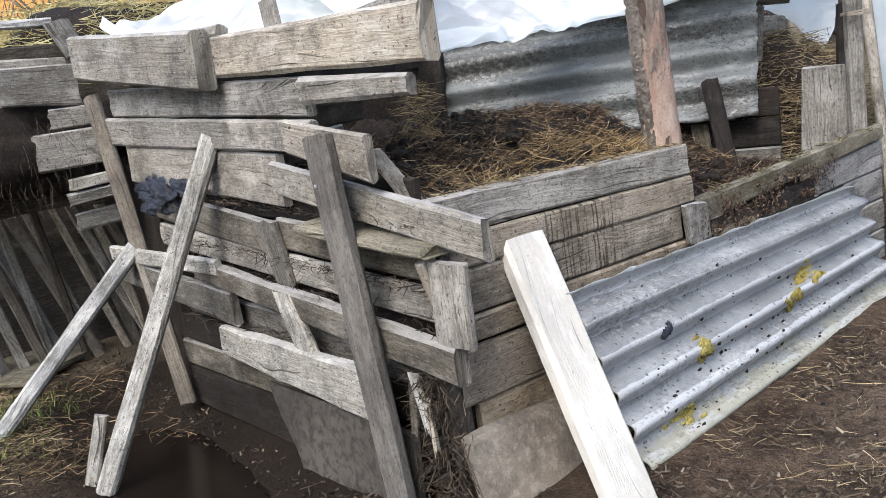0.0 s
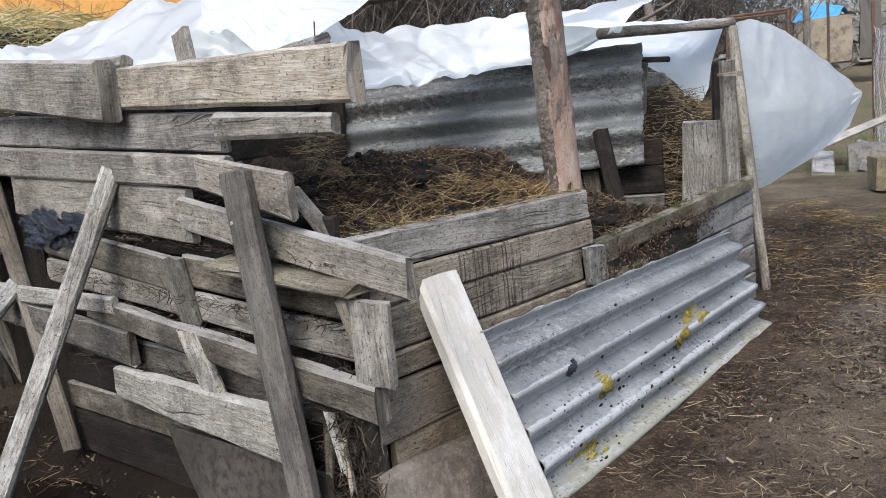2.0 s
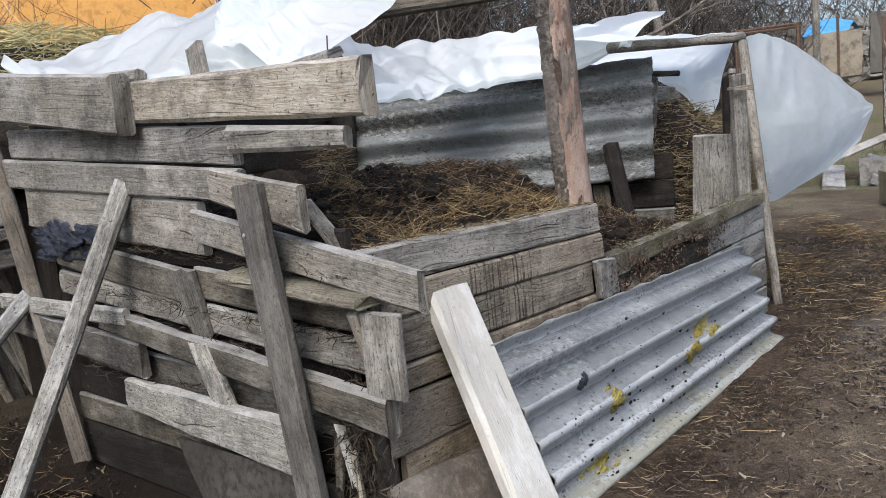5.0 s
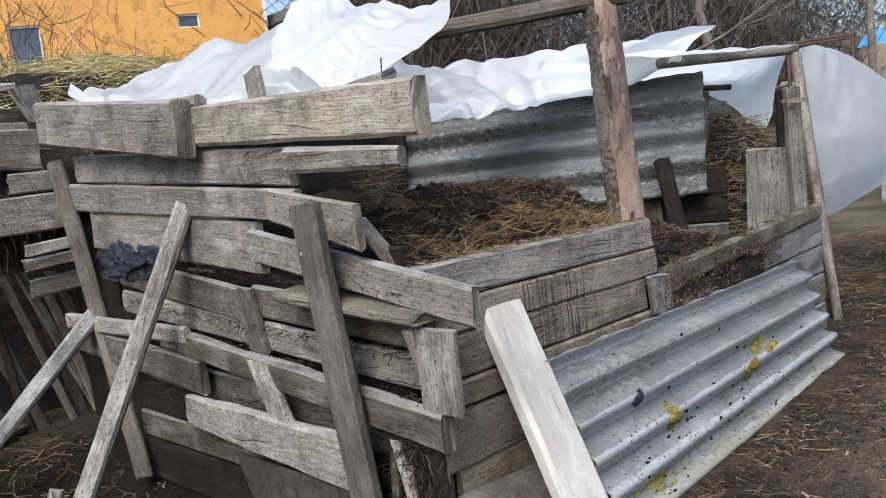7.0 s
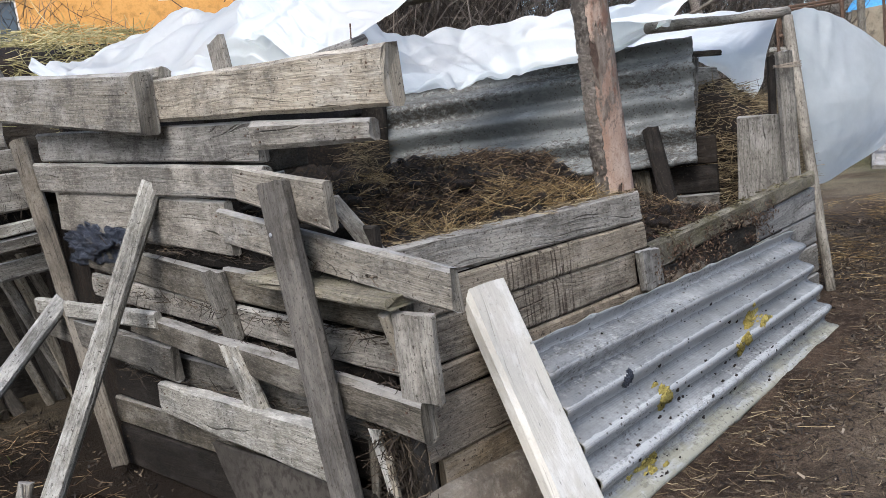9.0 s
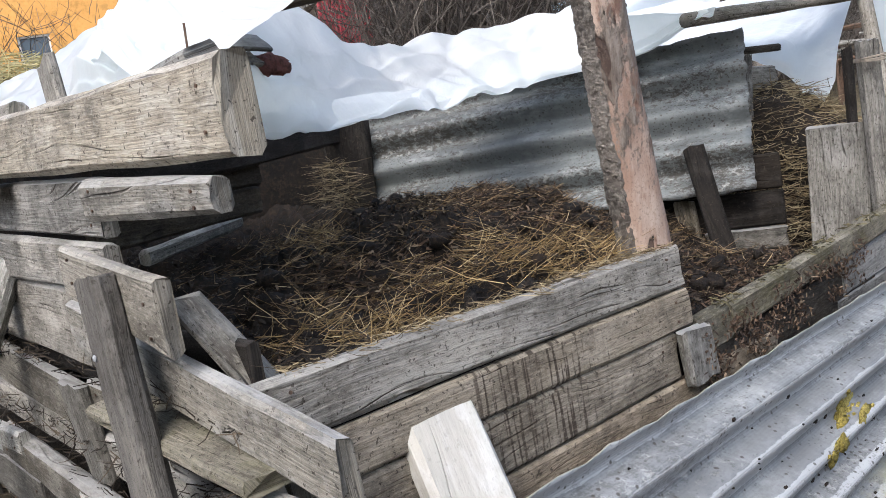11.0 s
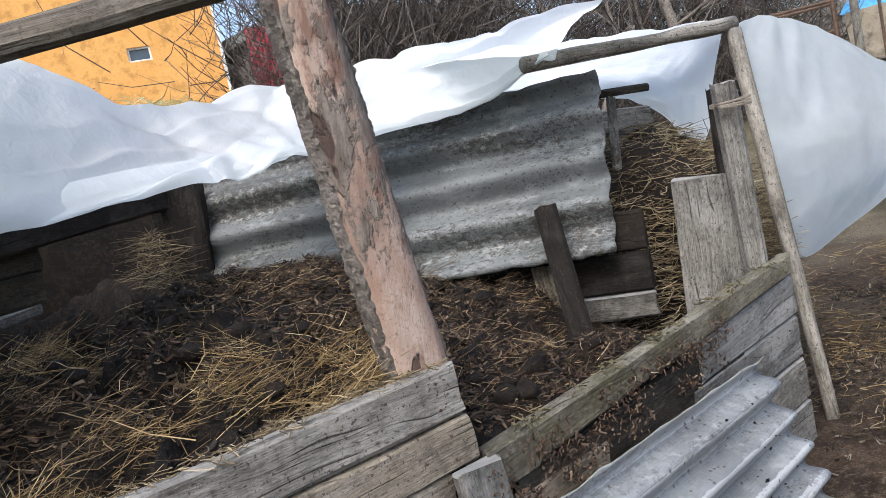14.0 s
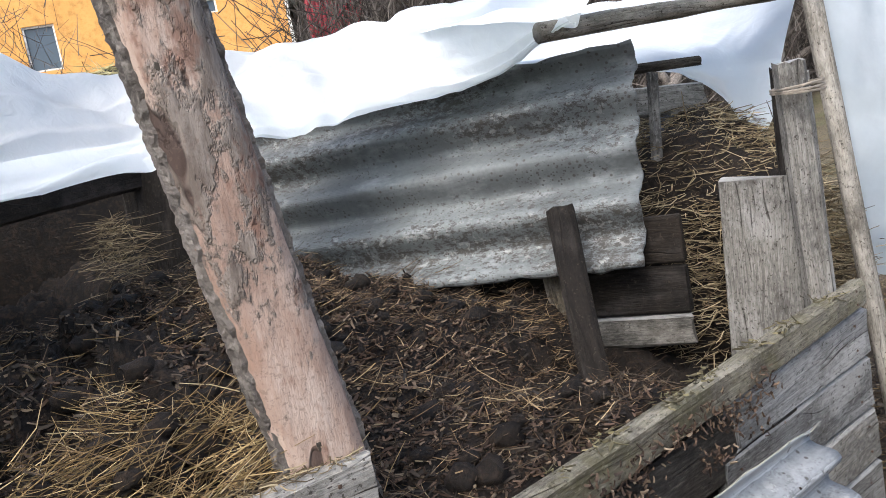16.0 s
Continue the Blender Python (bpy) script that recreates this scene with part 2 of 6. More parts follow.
def slate(name, base, dirt, waves=58.0, wear=0.38, flip=1.0, silt=0.0, crust=0.0):
    m = Nodes(name)
    o = m.coords()
    uv = m.add("UVMap").outputs[0]
    big = m.noise(o, 3.0, 5, 0.65)
    fine = m.noise(o, 60, 4, 0.7)
    ribs = m.add("TexWave")
    ribs.bands_direction = "Y"
    m.link(uv, ribs.inputs["Vector"])
    ribs.inputs["Scale"].default_value = 52.0
    ribs.inputs["Distortion"].default_value = 0.3
    c = m.ramp(big, (0.38, tuple(0.75 * v for v in base)), (0.5, base), (0.62, tuple(min(1.22 * v, 0.8) for v in base)))
    c = m.mix(m.range(fine, 0.4, 0.56, 0.35, 0), c, tuple(0.55 * v for v in base))
    lime = m.noise(m.scaled(uv, (4, 9, 1)), 1, 6, 0.7)
    sep = m.add("SeparateXYZ")
    m.link(uv, sep.inputs[0])
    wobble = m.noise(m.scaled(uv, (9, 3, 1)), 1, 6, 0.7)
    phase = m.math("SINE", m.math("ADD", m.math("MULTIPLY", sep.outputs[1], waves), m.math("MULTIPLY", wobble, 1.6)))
    # Paler ridges: worn coat, plus sky light on the crests put into colour.
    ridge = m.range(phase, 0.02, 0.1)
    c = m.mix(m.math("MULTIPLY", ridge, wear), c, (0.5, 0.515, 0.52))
    c = m.mix(m.range(lime, 0.54, 0.66, 0, 0.25), c, (0.5, 0.51, 0.5))
    settled = m.math("MULTIPLY", m.range(phase, -0.15, -0.85), m.range(m.noise(m.scaled(uv, (3, 12, 1), (1, 5, 0)), 1, 5, 0.7), 0.36, 0.52, 0.35, 1.0))
    c = m.mix(m.math("MULTIPLY", settled, silt), c, (0.05, 0.047, 0.042))
    rim = m.math("ADD", sep.outputs[1], m.math("MULTIPLY", m.noise(m.scaled(uv, (7, 15, 1), (2, 2, 0)), 1, 6, 0.75), -0.36))
    c = m.mix(m.math("MULTIPLY", m.range(rim, -0.085, -0.15), crust), c, (0.23, 0.222, 0.165))
    mud = m.noise(m.scaled(uv, (30, 60, 1), (3, 1, 0)), 1, 7, 0.85)
    zone = m.noise(m.scaled(uv, (1.5, 5, 1), (8, 1, 0)), 1, 3, 0.6)
    mud = m.math("ADD", mud, m.range(zone, 0.35, 0.65, -0.08, 0.08))
    c = m.mix(m.range(mud, 0.58 - 0.05 * dirt, 0.62 - 0.05 * dirt, 0, min(1.0, dirt + 0.15)), c, (0.035, 0.029, 0.023))
    spots = m.add("TexVoronoi")
    m.link(o, spots.inputs["Vector"])
    spots.inputs["Scale"].default_value = 42.0
    gate = m.math("GREATER_THAN", m.noise(o, 7, 3), 0.49)
    dots = m.math("MULTIPLY", m.range(spots.outputs["Distance"], 0.14, 0.24, 1, 0), gate)
    c = m.mix(m.math("MULTIPLY", dots, 0.85), c, (0.045, 0.038, 0.03))
    flecks = m.add("TexVoronoi")
    m.link(o, flecks.inputs["Vector"])
    flecks.inputs["Scale"].default_value = 85.0
    strewn = m.math("MULTIPLY", m.range(flecks.outputs["Distance"], 0.2, 0.3, 1, 0), m.range(m.noise(m.scaled(uv, (5, 16, 1), (4, 9, 0)), 1, 5, 0.7), 0.5, 0.56))
    c = m.mix(m.math("MULTIPLY", strewn, min(1.0, dirt + 0.1)), c, (0.03, 0.025, 0.02))
    peel = m.noise(m.scaled(uv, (26, 34, 1), (6, 3, 0)), 1, 6, 0.75)
    c = m.mix(m.math("MULTIPLY", m.range(peel, 0.56, 0.6, 0, 0.35), m.range(zone, 0.45, 0.6)), c, (0.46, 0.46, 0.43))
    m.color(c)
    m.rough(m.range(big, 0.3, 0.7, 0.5, 0.8))
    m.bump(m.math("ADD", m.math("MULTIPLY", ribs.outputs["Fac"], 0.5 * flip), m.math("MULTIPLY", fine, 0.35)), 0.3, 0.003)
    return m.mat


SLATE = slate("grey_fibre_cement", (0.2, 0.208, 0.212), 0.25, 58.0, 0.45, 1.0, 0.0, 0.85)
SLATE_OLD = slate("dirty_fibre_cement", (0.125, 0.134, 0.131), 0.75, 41.0, 0.0, 1.0, 0.0)


def film(name):
    m = Nodes(name)
    o = m.coords()
    n = m.noise(o, 5, 4, 0.6)
    m.color(m.ramp(n, (0.35, (0.73, 0.755, 0.755)), (0.65, (0.8, 0.815, 0.815))))
    m.rough(0.28)
    fold = m.add("TexVoronoi")
    m.link(m.scaled(o, (1, 1, 1.4)), fold.inputs["Vector"])
    fold.inputs["Scale"].default_value = 9.0
    crinkle = m.noise(m.scaled(o, (1, 1, 1)), 22, 3, 0.55, 1.5)
    m.bump(m.math("ADD", m.math("ADD", n, fold.outputs["Distance"]), m.math("MULTIPLY", crinkle, 0.5)), 0.5, 0.02)
    tr = m.add("BsdfTranslucent")
    tr.inputs[0].default_value = (0.9, 0.94, 0.935, 1)
    mx = m.add("MixShader")
    mx.inputs[0].default_value = 0.55
    m.link(m.bsdf.outputs[0], mx.inputs[1])
    m.link(tr.outputs[0], mx.inputs[2])
    m.link(mx.outputs[0], m.out.inputs[0])
    return m.mat


FILM = film("white_polythene")


def clear_film(name):
    m = Nodes(name)
    o = m.coords()
    n = m.noise(o, 4, 5, 0.65)
    m.color(m.ramp(n, (0.3, (0.70, 0.77, 0.79)), (0.7, (0.82, 0.87, 0.89))))
    m.rough(0.25)
    m.bump(n, 0.4, 0.03)
    tr = m.add("BsdfTranslucent")
    tr.inputs[0].default_value = (0.7, 0.8, 0.82, 1)
    mx = m.add("MixShader")
    mx.inputs[0].default_value = 0.62
    m.link(m.bsdf.outputs[0], mx.inputs[1])
    m.link(tr.outputs[0], mx.inputs[2])
    see = m.add("BsdfTransparent")
    mx2 = m.add("MixShader")
    m.put(mx2.inputs[0], m.range(n, 0.35, 0.7, 0.18, 0.05))
    m.link(mx.outputs[0], mx2.inputs[1])
    m.link(see.outputs[0], mx2.inputs[2])
    m.link(mx2.outputs[0], m.out.inputs[0])
    return m.mat


CLEAR = clear_film("cloudy_polythene")


def earthy(name, a, b, c, scale, rough=0.9, strength=0.8, dist=0.02):
    m = Nodes(name)
    o = m.coords()
    big = m.noise(o, scale * 0.25, 4, 0.6)
    fine = m.noise(o, scale * 6, 6, 0.75)
    col = m.mix(m.range(big, 0.42, 0.58), a, b)
    col = m.mix(m.range(fine, 0.48, 0.6, 0, 0.8), col, c)
    dirt = m.noise(o, scale * 1.3, 6, 0.7)
    col = m.mix(m.range(dirt, 0.5, 0.62, 0, 0.5), col, tuple(0.45 * v for v in a))
    m.color(col)
    m.bsdf.inputs["Specular IOR Level"].default_value = 0.22
    m.rough(m.range(fine, 0.3, 0.7, rough - 0.25, rough))
    m.bump(m.math("ADD", fine, m.math("MULTIPLY", big, 2)), strength, dist)
    return m.mat


# Manure; on the cavity's backing boards this black stands for shade.
MANURE_AND_SHADE = earthy("dark_manure_and_shade", (0.005, 0.004, 0.0035), (0.014, 0.01, 0.007), (0.038, 0.026, 0.017), 9)
RUBBLE = earthy("pale_rough_concrete", (0.2, 0.165, 0.13), (0.29, 0.25, 0.2), (0.36, 0.32, 0.26), 6)
PANEL = earthy("grey_board_panel", (0.042, 0.037, 0.031), (0.075, 0.067, 0.056), (0.026, 0.022, 0.018), 5, 0.9, 0.3, 0.006)
STONE = earthy("grey_field_stone", (0.2, 0.19, 0.17), (0.34, 0.32, 0.28), (0.12, 0.11, 0.1), 4)
STONE_DARK = earthy("dark_rubble_masonry", (0.09, 0.085, 0.078), (0.15, 0.14, 0.128), (0.06, 0.056, 0.05), 3)
FOAM = earthy("yellow_foam", (0.38, 0.3, 0.07), (0.5, 0.42, 0.13), (0.2, 0.15, 0.05), 20)
BLACK = earthy("black_crumpled_plastic", (0.012, 0.014, 0.02), (0.03, 0.035, 0.05), (0.06, 0.07, 0.09), 6, 0.5)
RUST = earthy("rusty_steel", (0.06, 0.04, 0.03), (0.1, 0.06, 0.04), (0.15, 0.1, 0.07), 10, 0.8, 0.3, 0.003)
BARK = earthy("grey_brown_bark", (0.105, 0.09, 0.077), (0.185, 0.16, 0.138), (0.26, 0.232, 0.2), 8)
WHITE_PAINT = earthy("chipped_white_enamel", (0.62, 0.62, 0.6), (0.72, 0.72, 0.7), (0.4, 0.38, 0.35), 3, 0.5, 0.1, 0.003)
WIRE = earthy("galvanised_wire", (0.3, 0.31, 0.32), (0.4, 0.41, 0.42), (0.25, 0.25, 0.25), 5, 0.6, 0.1, 0.001)
BLUE = earthy("blue_tarpaulin", (0.06, 0.25, 0.5), (0.08, 0.32, 0.6), (0.05, 0.2, 0.4), 3, 0.6)
ORANGE = earthy("orange_painted_render", (0.58, 0.3, 0.085), (0.62, 0.33, 0.1), (0.54, 0.275, 0.075), 2, 0.85, 0.2, 0.01)
RED = earthy("red_metal_sheet", (0.25, 0.03, 0.04), (0.33, 0.05, 0.06), (0.18, 0.03, 0.03), 3, 0.6)
BRICK = earthy("yellow_sandstone_block", (0.2, 0.17, 0.11), (0.28, 0.24, 0.15), (0.12, 0.1, 0.06), 10)


def straw_mat(name, stops):
    m = Nodes(name)
    geo = m.add("NewGeometry")
    m.color(m.ramp(geo.outputs["Random Per Island"], *stops))
    m.bsdf.inputs["Specular IOR Level"].default_value = 0.25
    m.rough(0.7)
    return m.mat


STRAW = straw_mat("mixed_straw", ((0.0, (0.02, 0.012, 0.007)), (0.5, (0.07, 0.045, 0.024)), (0.8, (0.17, 0.115, 0.06)), (1.0, (0.36, 0.27, 0.15))))
STRAW_GOLD = straw_mat("yellow_straw", ((0.0, (0.07, 0.044, 0.016)), (0.5, (0.17, 0.112, 0.046)), (0.85, (0.31, 0.22, 0.1)), (1.0, (0.5, 0.4, 0.23))))
STRAW_PALE = straw_mat("pale_hay", ((0.0, (0.2, 0.17, 0.07)), (0.5, (0.4, 0.35, 0.16)), (1.0, (0.58, 0.52, 0.3))))
STRAW_DARK = straw_mat("wet_straw", ((0.0, (0.012, 0.009, 0.007)), (0.6, (0.035, 0.026, 0.018)), (1.0, (0.09, 0.068, 0.045))))
GRASS = straw_mat("grass_blades", ((0.0, (0.04, 0.06, 0.015)), (0.6, (0.09, 0.13, 0.03)), (1.0, (0.2, 0.2, 0.07))))


def ground_mat():
    m = Nodes("muddy_ground")
    o = m.coords()
    big = m.noise(o, 0.9, 4, 0.6)
    mid = m.noise(o, 5, 6, 0.7)
    fine = m.noise(o, 45, 5, 0.75)
    c = m.mix(m.range(mid, 0.42, 0.58), (0.034, 0.022, 0.015), (0.105, 0.072, 0.049))
    c = m.mix(m.range(fine, 0.5, 0.6, 0, 0.7), c, (0.16, 0.125, 0.092))
    sep = m.add("SeparateXYZ")
    m.link(o, sep.inputs[0])
    trodden = m.math("MULTIPLY", m.range(sep.outputs[1], -0.5, -1.1), m.range(sep.outputs[0], 1.0, 2.4))
    c = m.mix(m.math("MULTIPLY", trodden, m.range(big, 0.3, 0.55, 0.25, 0.75)), c, m.mix(m.range(fine, 0.42, 0.6), (0.135, 0.108, 0.082), (0.27, 0.228, 0.178)))
    away = m.add("VectorMath")
    away.operation = "DISTANCE"
    m.link(o, away.inputs[0])
    away.inputs[1].default_value = (-0.3, 1.25, 0.0)
    far = m.range(sep.outputs[0], 2.4, 6.0)
    c = m.mix(m.math("MULTIPLY", far, m.range(big, 0.35, 0.55)), c, (0.22, 0.185, 0.13))
    grass = m.math("MULTIPLY", m.range(sep.outputs[0], 5.5, 9.5), m.range(m.noise(o, 0.7, 5), 0.42, 0.55))
    c = m.mix(grass, c, m.mix(mid, (0.07, 0.1, 0.03), (0.19, 0.19, 0.095)))
    west = m.math("MULTIPLY", m.range(sep.outputs[1], 1.4, 2.4), m.range(big, 0.35, 0.55, 0.4, 1))
    c = m.mix(west, c, m.mix(mid, (0.14, 0.115, 0.075), (0.24, 0.2, 0.135)))
    lane = m.math("MULTIPLY", m.range(sep.outputs[1], -0.4, -0.85), m.range(big, 0.3, 0.55, 0.3, 1))
    lane = m.math("MULTIPLY", lane, m.range(sep.outputs[0], 0.4, 2.0))
    c = m.mix(m.math("MULTIPLY", lane, 0.8), c, m.mix(m.range(mid, 0.42, 0.6), (0.21, 0.168, 0.118), (0.4, 0.335, 0.25)))
    soaked = m.math("ADD", away.outputs["Value"], m.math("MULTIPLY", mid, 0.9))
    damp = m.math("MULTIPLY", m.range(soaked, 2.3, 1.65, 0, 0.95), m.range(sep.outputs[0], -1.0, -0.65))
    c = m.mix(damp, c, (0.016, 0.011, 0.008))
    grit = m.noise(o, 160, 3, 0.7)
    c = m.mix(m.range(grit, 0.5, 0.58, 0, 0.65), c, (0.03, 0.024, 0.018))
    m.color(c)
    pool = m.add("VectorMath")
    pool.operation = "DISTANCE"
    m.link(m.scaled(o, (0.55, 1.0, 0.0)), pool.inputs[0])
    pool.inputs[1].default_value = (1.32, -0.72, 0.0)
    wet = m.range(m.math("ADD", pool.outputs["Value"], m.math("MULTIPLY", mid, 0.55)), 0.58, 0.42)
    m.put(m.bsdf.inputs["Specular IOR Level"], m.math("ADD", 0.1, m.math("MULTIPLY", wet, 0.6)))
    m.rough(m.math("MULTIPLY", m.range(mid, 0.35, 0.55, 0.75, 0.95), m.math("SUBTRACT", 1.0, m.math("MULTIPLY", wet, 0.7))))
    m.bump(m.math("ADD", m.math("MULTIPLY", mid, 1.5), m.math("ADD", fine, m.math("MULTIPLY", grit, 0.4))), 1.0, 0.03)
    return m.mat


GROUND = ground_mat()


# ---- building tools ----
V = Vector


def mesh_object(name, bm, material, parent=None, smooth=False):
    me = bpy.data.meshes.new(name)
    bm.normal_update()
    bm.to_mesh(me)
    bm.free()
    me.materials.append(material)
    if smooth:
        me.polygons.foreach_set("use_smooth", [True] * len(me.polygons))
    ob = new(name, me)
    if parent is not None:
        ob.parent = parent
    return ob


def part(name, bm, material, parent, label="", smooth=False):
    ob = mesh_object(name, bm, material, parent, smooth)
    return tagged(ob, label) if label else ob


def empty(name, at, label, category, group="", kind=""):
    ob = new(name)
    ob.empty_display_size = 0.1
    ob.location = at
    bpy.context.view_layer.update()
    return tagged(ob, label, category, group, kind)


def under(bm, parent):
    """Moves world coordinates into the parent's."""
    bmesh.ops.translate(bm, verts=bm.verts, vec=-parent.location)
    return bm


def plank_bm(a, b, c, d, thick, wear=0.004, seed=0, ragged=0.006):
    """A sawn board: a, b its upper edge on the front face, d, c its lower edge, thick the way to its back face."""
    rng = random.Random(seed)
    a, b, c, d, thick = V(a), V(b), V(c), V(d), V(thick)
    length = ((b - a).length + (c - d).length) / 2
    n = max(4, int(length / 0.07))
    ch = min(0.012, thick.length * 0.25)
    w = max((a - d).length, 0.01)
    k = ch / w
    tk = ch / thick.length
    prof = [(k, 0), (0.33, 0), (0.67, 0), (1 - k, 0), (1, tk), (1, 1 - tk), (1 - k, 1), (k, 1), (0, 1 - tk), (0, tk)]
    bm = bmesh.new()
    uv = bm.loops.layers.uv.new("UVMap")
    along = (b - a).normalized()
    rings = []
    for i in range(n + 1):
        s = i / n
        top, low = a.lerp(b, s), d.lerp(c, s)
        up = (top - low).normalized()
        ring = []
        for j, (q, t) in enumerate(prof):
            p = top.lerp(low, q) + thick * t
            f = noise.noise(V((seed * 7.3 + s * length * 4, j * 0.8, 1.7)))
            g = noise.noise(V((seed * 3.1 + s * length * 9, 5.2, q * 3)))
            edge = 1.0 if q < 0.1 or q > 0.9 else 0.3
            p = p + up * f * wear * edge + thick.normalized() * g * wear * 0.6
            if i in (0, n):
                e = rng.uniform(-1, 1) * ragged
                p = p + along * e
            ring.append(bm.verts.new(p))
        rings.append(ring)
    m = len(prof)
    around = [0.0]
    for j in range(m):
        q0, q1 = prof[j], prof[(j + 1) % m]
        around.append(around[-1] + math.hypot((q1[0] - q0[0]) * w, (q1[1] - q0[1]) * thick.length))
    for i in range(n):
        for j in range(m):
            f = bm.faces.new((rings[i][j], rings[i + 1][j], rings[i + 1][(j + 1) % m], rings[i][(j + 1) % m]))
            u0, u1, v0, v1 = length * i / n, length * (i + 1) / n, around[j], around[j + 1]
            for lp, q in zip(f.loops, ((u0, v0), (u1, v0), (u1, v1), (u0, v1))):
                lp[uv].uv = q
    for ring, flip in ((rings[0], True), (rings[-1], False)):
        f = bm.faces.new(ring if flip else ring[::-1])
        for lp, (q, t) in zip(f.loops, prof):
            lp[uv].uv = (q * w * 0.12, t * thick.length * 3)
    bmesh.ops.recalc_face_normals(bm, faces=bm.faces)
    return bm


def tube_bm(points, radii, sides=8, rough=0.1, seed=0, squash=1.0):
    bm = bmesh.new()
    uv = bm.loops.layers.uv.new("UVMap")
    pts = [V(p) for p in points]
    rings = []
    run = 0.0
    runs = []
    for i, p in enumerate(pts):
        if i:
            run += (p - pts[i - 1]).length
        runs.append(run)
        way = (pts[min(i + 1, len(pts) - 1)] - pts[max(i - 1, 0)]).normalized()
        side = way.cross(V((0.3, 0.9, 0.2))).normalized()
        other = way.cross(side)
        ring = []
        for j in range(sides):
            ang = 2 * math.pi * j / sides
            r = radii[i] * (1 + rough * noise.noise(V((math.cos(ang) * 2 + seed, math.sin(ang) * 2, run * 6))))
            ring.append(bm.verts.new(p + side * math.cos(ang) * r + other * math.sin(ang) * r * squash))
        rings.append(ring)
    for i in range(len(pts) - 1):
        for j in range(sides):
            f = bm.faces.new((rings[i][j], rings[i][(j + 1) % sides], rings[i + 1][(j + 1) % sides], rings[i + 1][j]))
            v0, v1 = radii[i] * 6.28 * j / sides, radii[i] * 6.28 * (j + 1) / sides
            for lp, q in zip(f.loops, ((runs[i], v0), (runs[i], v1), (runs[i + 1], v1), (runs[i + 1], v0))):
                lp[uv].uv = q
    bm.faces.new(rings[0][::-1])
    bm.faces.new(rings[-1])
    return bm


def line(a, b, n, sag=0.0):
    a, b = V(a), V(b)
    return [a.lerp(b, i / n) - V((0, 0, sag * math.sin(math.pi * i / n))) for i in range(n + 1)]


def lump_bm(center, size, seed=0, rough=0.3, subdivisions=2):
    bm = bmesh.new()
    bmesh.ops.create_icosphere(bm, subdivisions=subdivisions, radius=1.0)
    for v in bm.verts:
        k = 1 + rough * noise.noise(v.co * 1.7 + V((seed * 5.1, seed * 1.3, 0))) + rough * 0.4 * noise.noise(v.co * 5 + V((seed, 0, 0)))
        v.co = V(center) + V((v.co.x * size[0], v.co.y * size[1], v.co.z * size[2])) * k
    return bm


def stems(name, spots, material, label, category, parent=None):
    """Many thin dry stems in one mesh. spots: root, direction, length, width."""
    verts, faces = [], []
    rng = random.Random(len(spots))
    for p, way, length, width in spots:
        p, way = V(p), V(way).normalized()
        side = way.cross(V((rng.uniform(-1, 1), rng.uniform(-1, 1), rng.uniform(-1, 1)))).normalized() * width / 2
        up = way.cross(side).normalized() * width / 2
        bend = V((rng.uniform(-1, 1), rng.uniform(-1, 1), rng.uniform(-1, 0.4))) * length * 0.13
        k = len(verts)
        for s, off in ((0, 0), (0.5, 1), (1, 0.2)):
            q = p + way * length * s + bend * off
            w = 1 - 0.4 * s
            verts += [q + side * w, q - side * 0.5 * w + up * w, q - side * 0.5 * w - up * w]
        for r in (0, 3):
            for j in range(3):
                faces.append((k + r + j, k + r + (j + 1) % 3, k + r + 3 + (j + 1) % 3, k + r + 3 + j))
    me = bpy.data.meshes.new(name)
    me.from_pydata([tuple(v) for v in verts], [], faces)
    me.materials.append(material)
    return tagged(new(name, me), label, category, "", "stuff")


def flat_way(rng, tilt=0.35):
    ang = rng.uniform(0, 6.283)
    return (math.cos(ang), math.sin(ang), rng.uniform(-tilt, tilt))


# ---- ground ----
def ground_z(x, y):
    z = 0.06 + 0.045 * min(max(x, -2.0), 5.0)
    far = max(0.0, math.hypot(x - 1, y) - 8.0)
    z += 0.105 * min(far, 40.0) + 0.02 * max(far - 40, 0)
    pit = math.exp(-(((x + 0.43) / 0.30) ** 2 + ((y - 1.2) / 0.75) ** 2))
    z -= 0.16 * pit
    if math.hypot(x, y) < 14:
        n = noise.noise(V((x * 1.3, y * 1.3, 0.3))) * 0.03 + noise.noise(V((x * 5, y * 5, 2.3))) * 0.014
        n += noise.noise(V((x * 14, y * 14, 4.3))) * 0.007
        z += n
    return z


def axis_steps(center, near, fine, reach):
    out = [0.0]
    step = fine
    while out[-1] < reach:
        if out[-1] > near:
            step *= 1.18
        out.append(out[-1] + step)
    return [center - v for v in out[:0:-1]] + [center + v for v in out]


def build_ground():
    xs, ys = axis_steps(1.2, 3.2, 0.045, 900), axis_steps(0.3, 2.8, 0.045, 900)
    verts = [(x, y, ground_z(x, y)) for y in ys for x in xs]
    w = len(xs)
    faces = [(j * w + i, j * w + i + 1, (j + 1) * w + i + 1, (j + 1) * w + i) for j in range(len(ys) - 1) for i in range(w - 1)]
    me = bpy.data.meshes.new("ground")
    me.from_pydata(verts, [], faces)
    me.materials.append(GROUND)
    me.polygons.foreach_set("use_smooth", [True] * len(me.polygons))
    tagged(new("ground", me), "trodden brown mud with scattered straw", "ground", "", "structure")


build_ground()


# ---- the bin's outer plank wall on its long side ----
def lx(y, proud):
    return -0.05 - 0.06 * y - proud


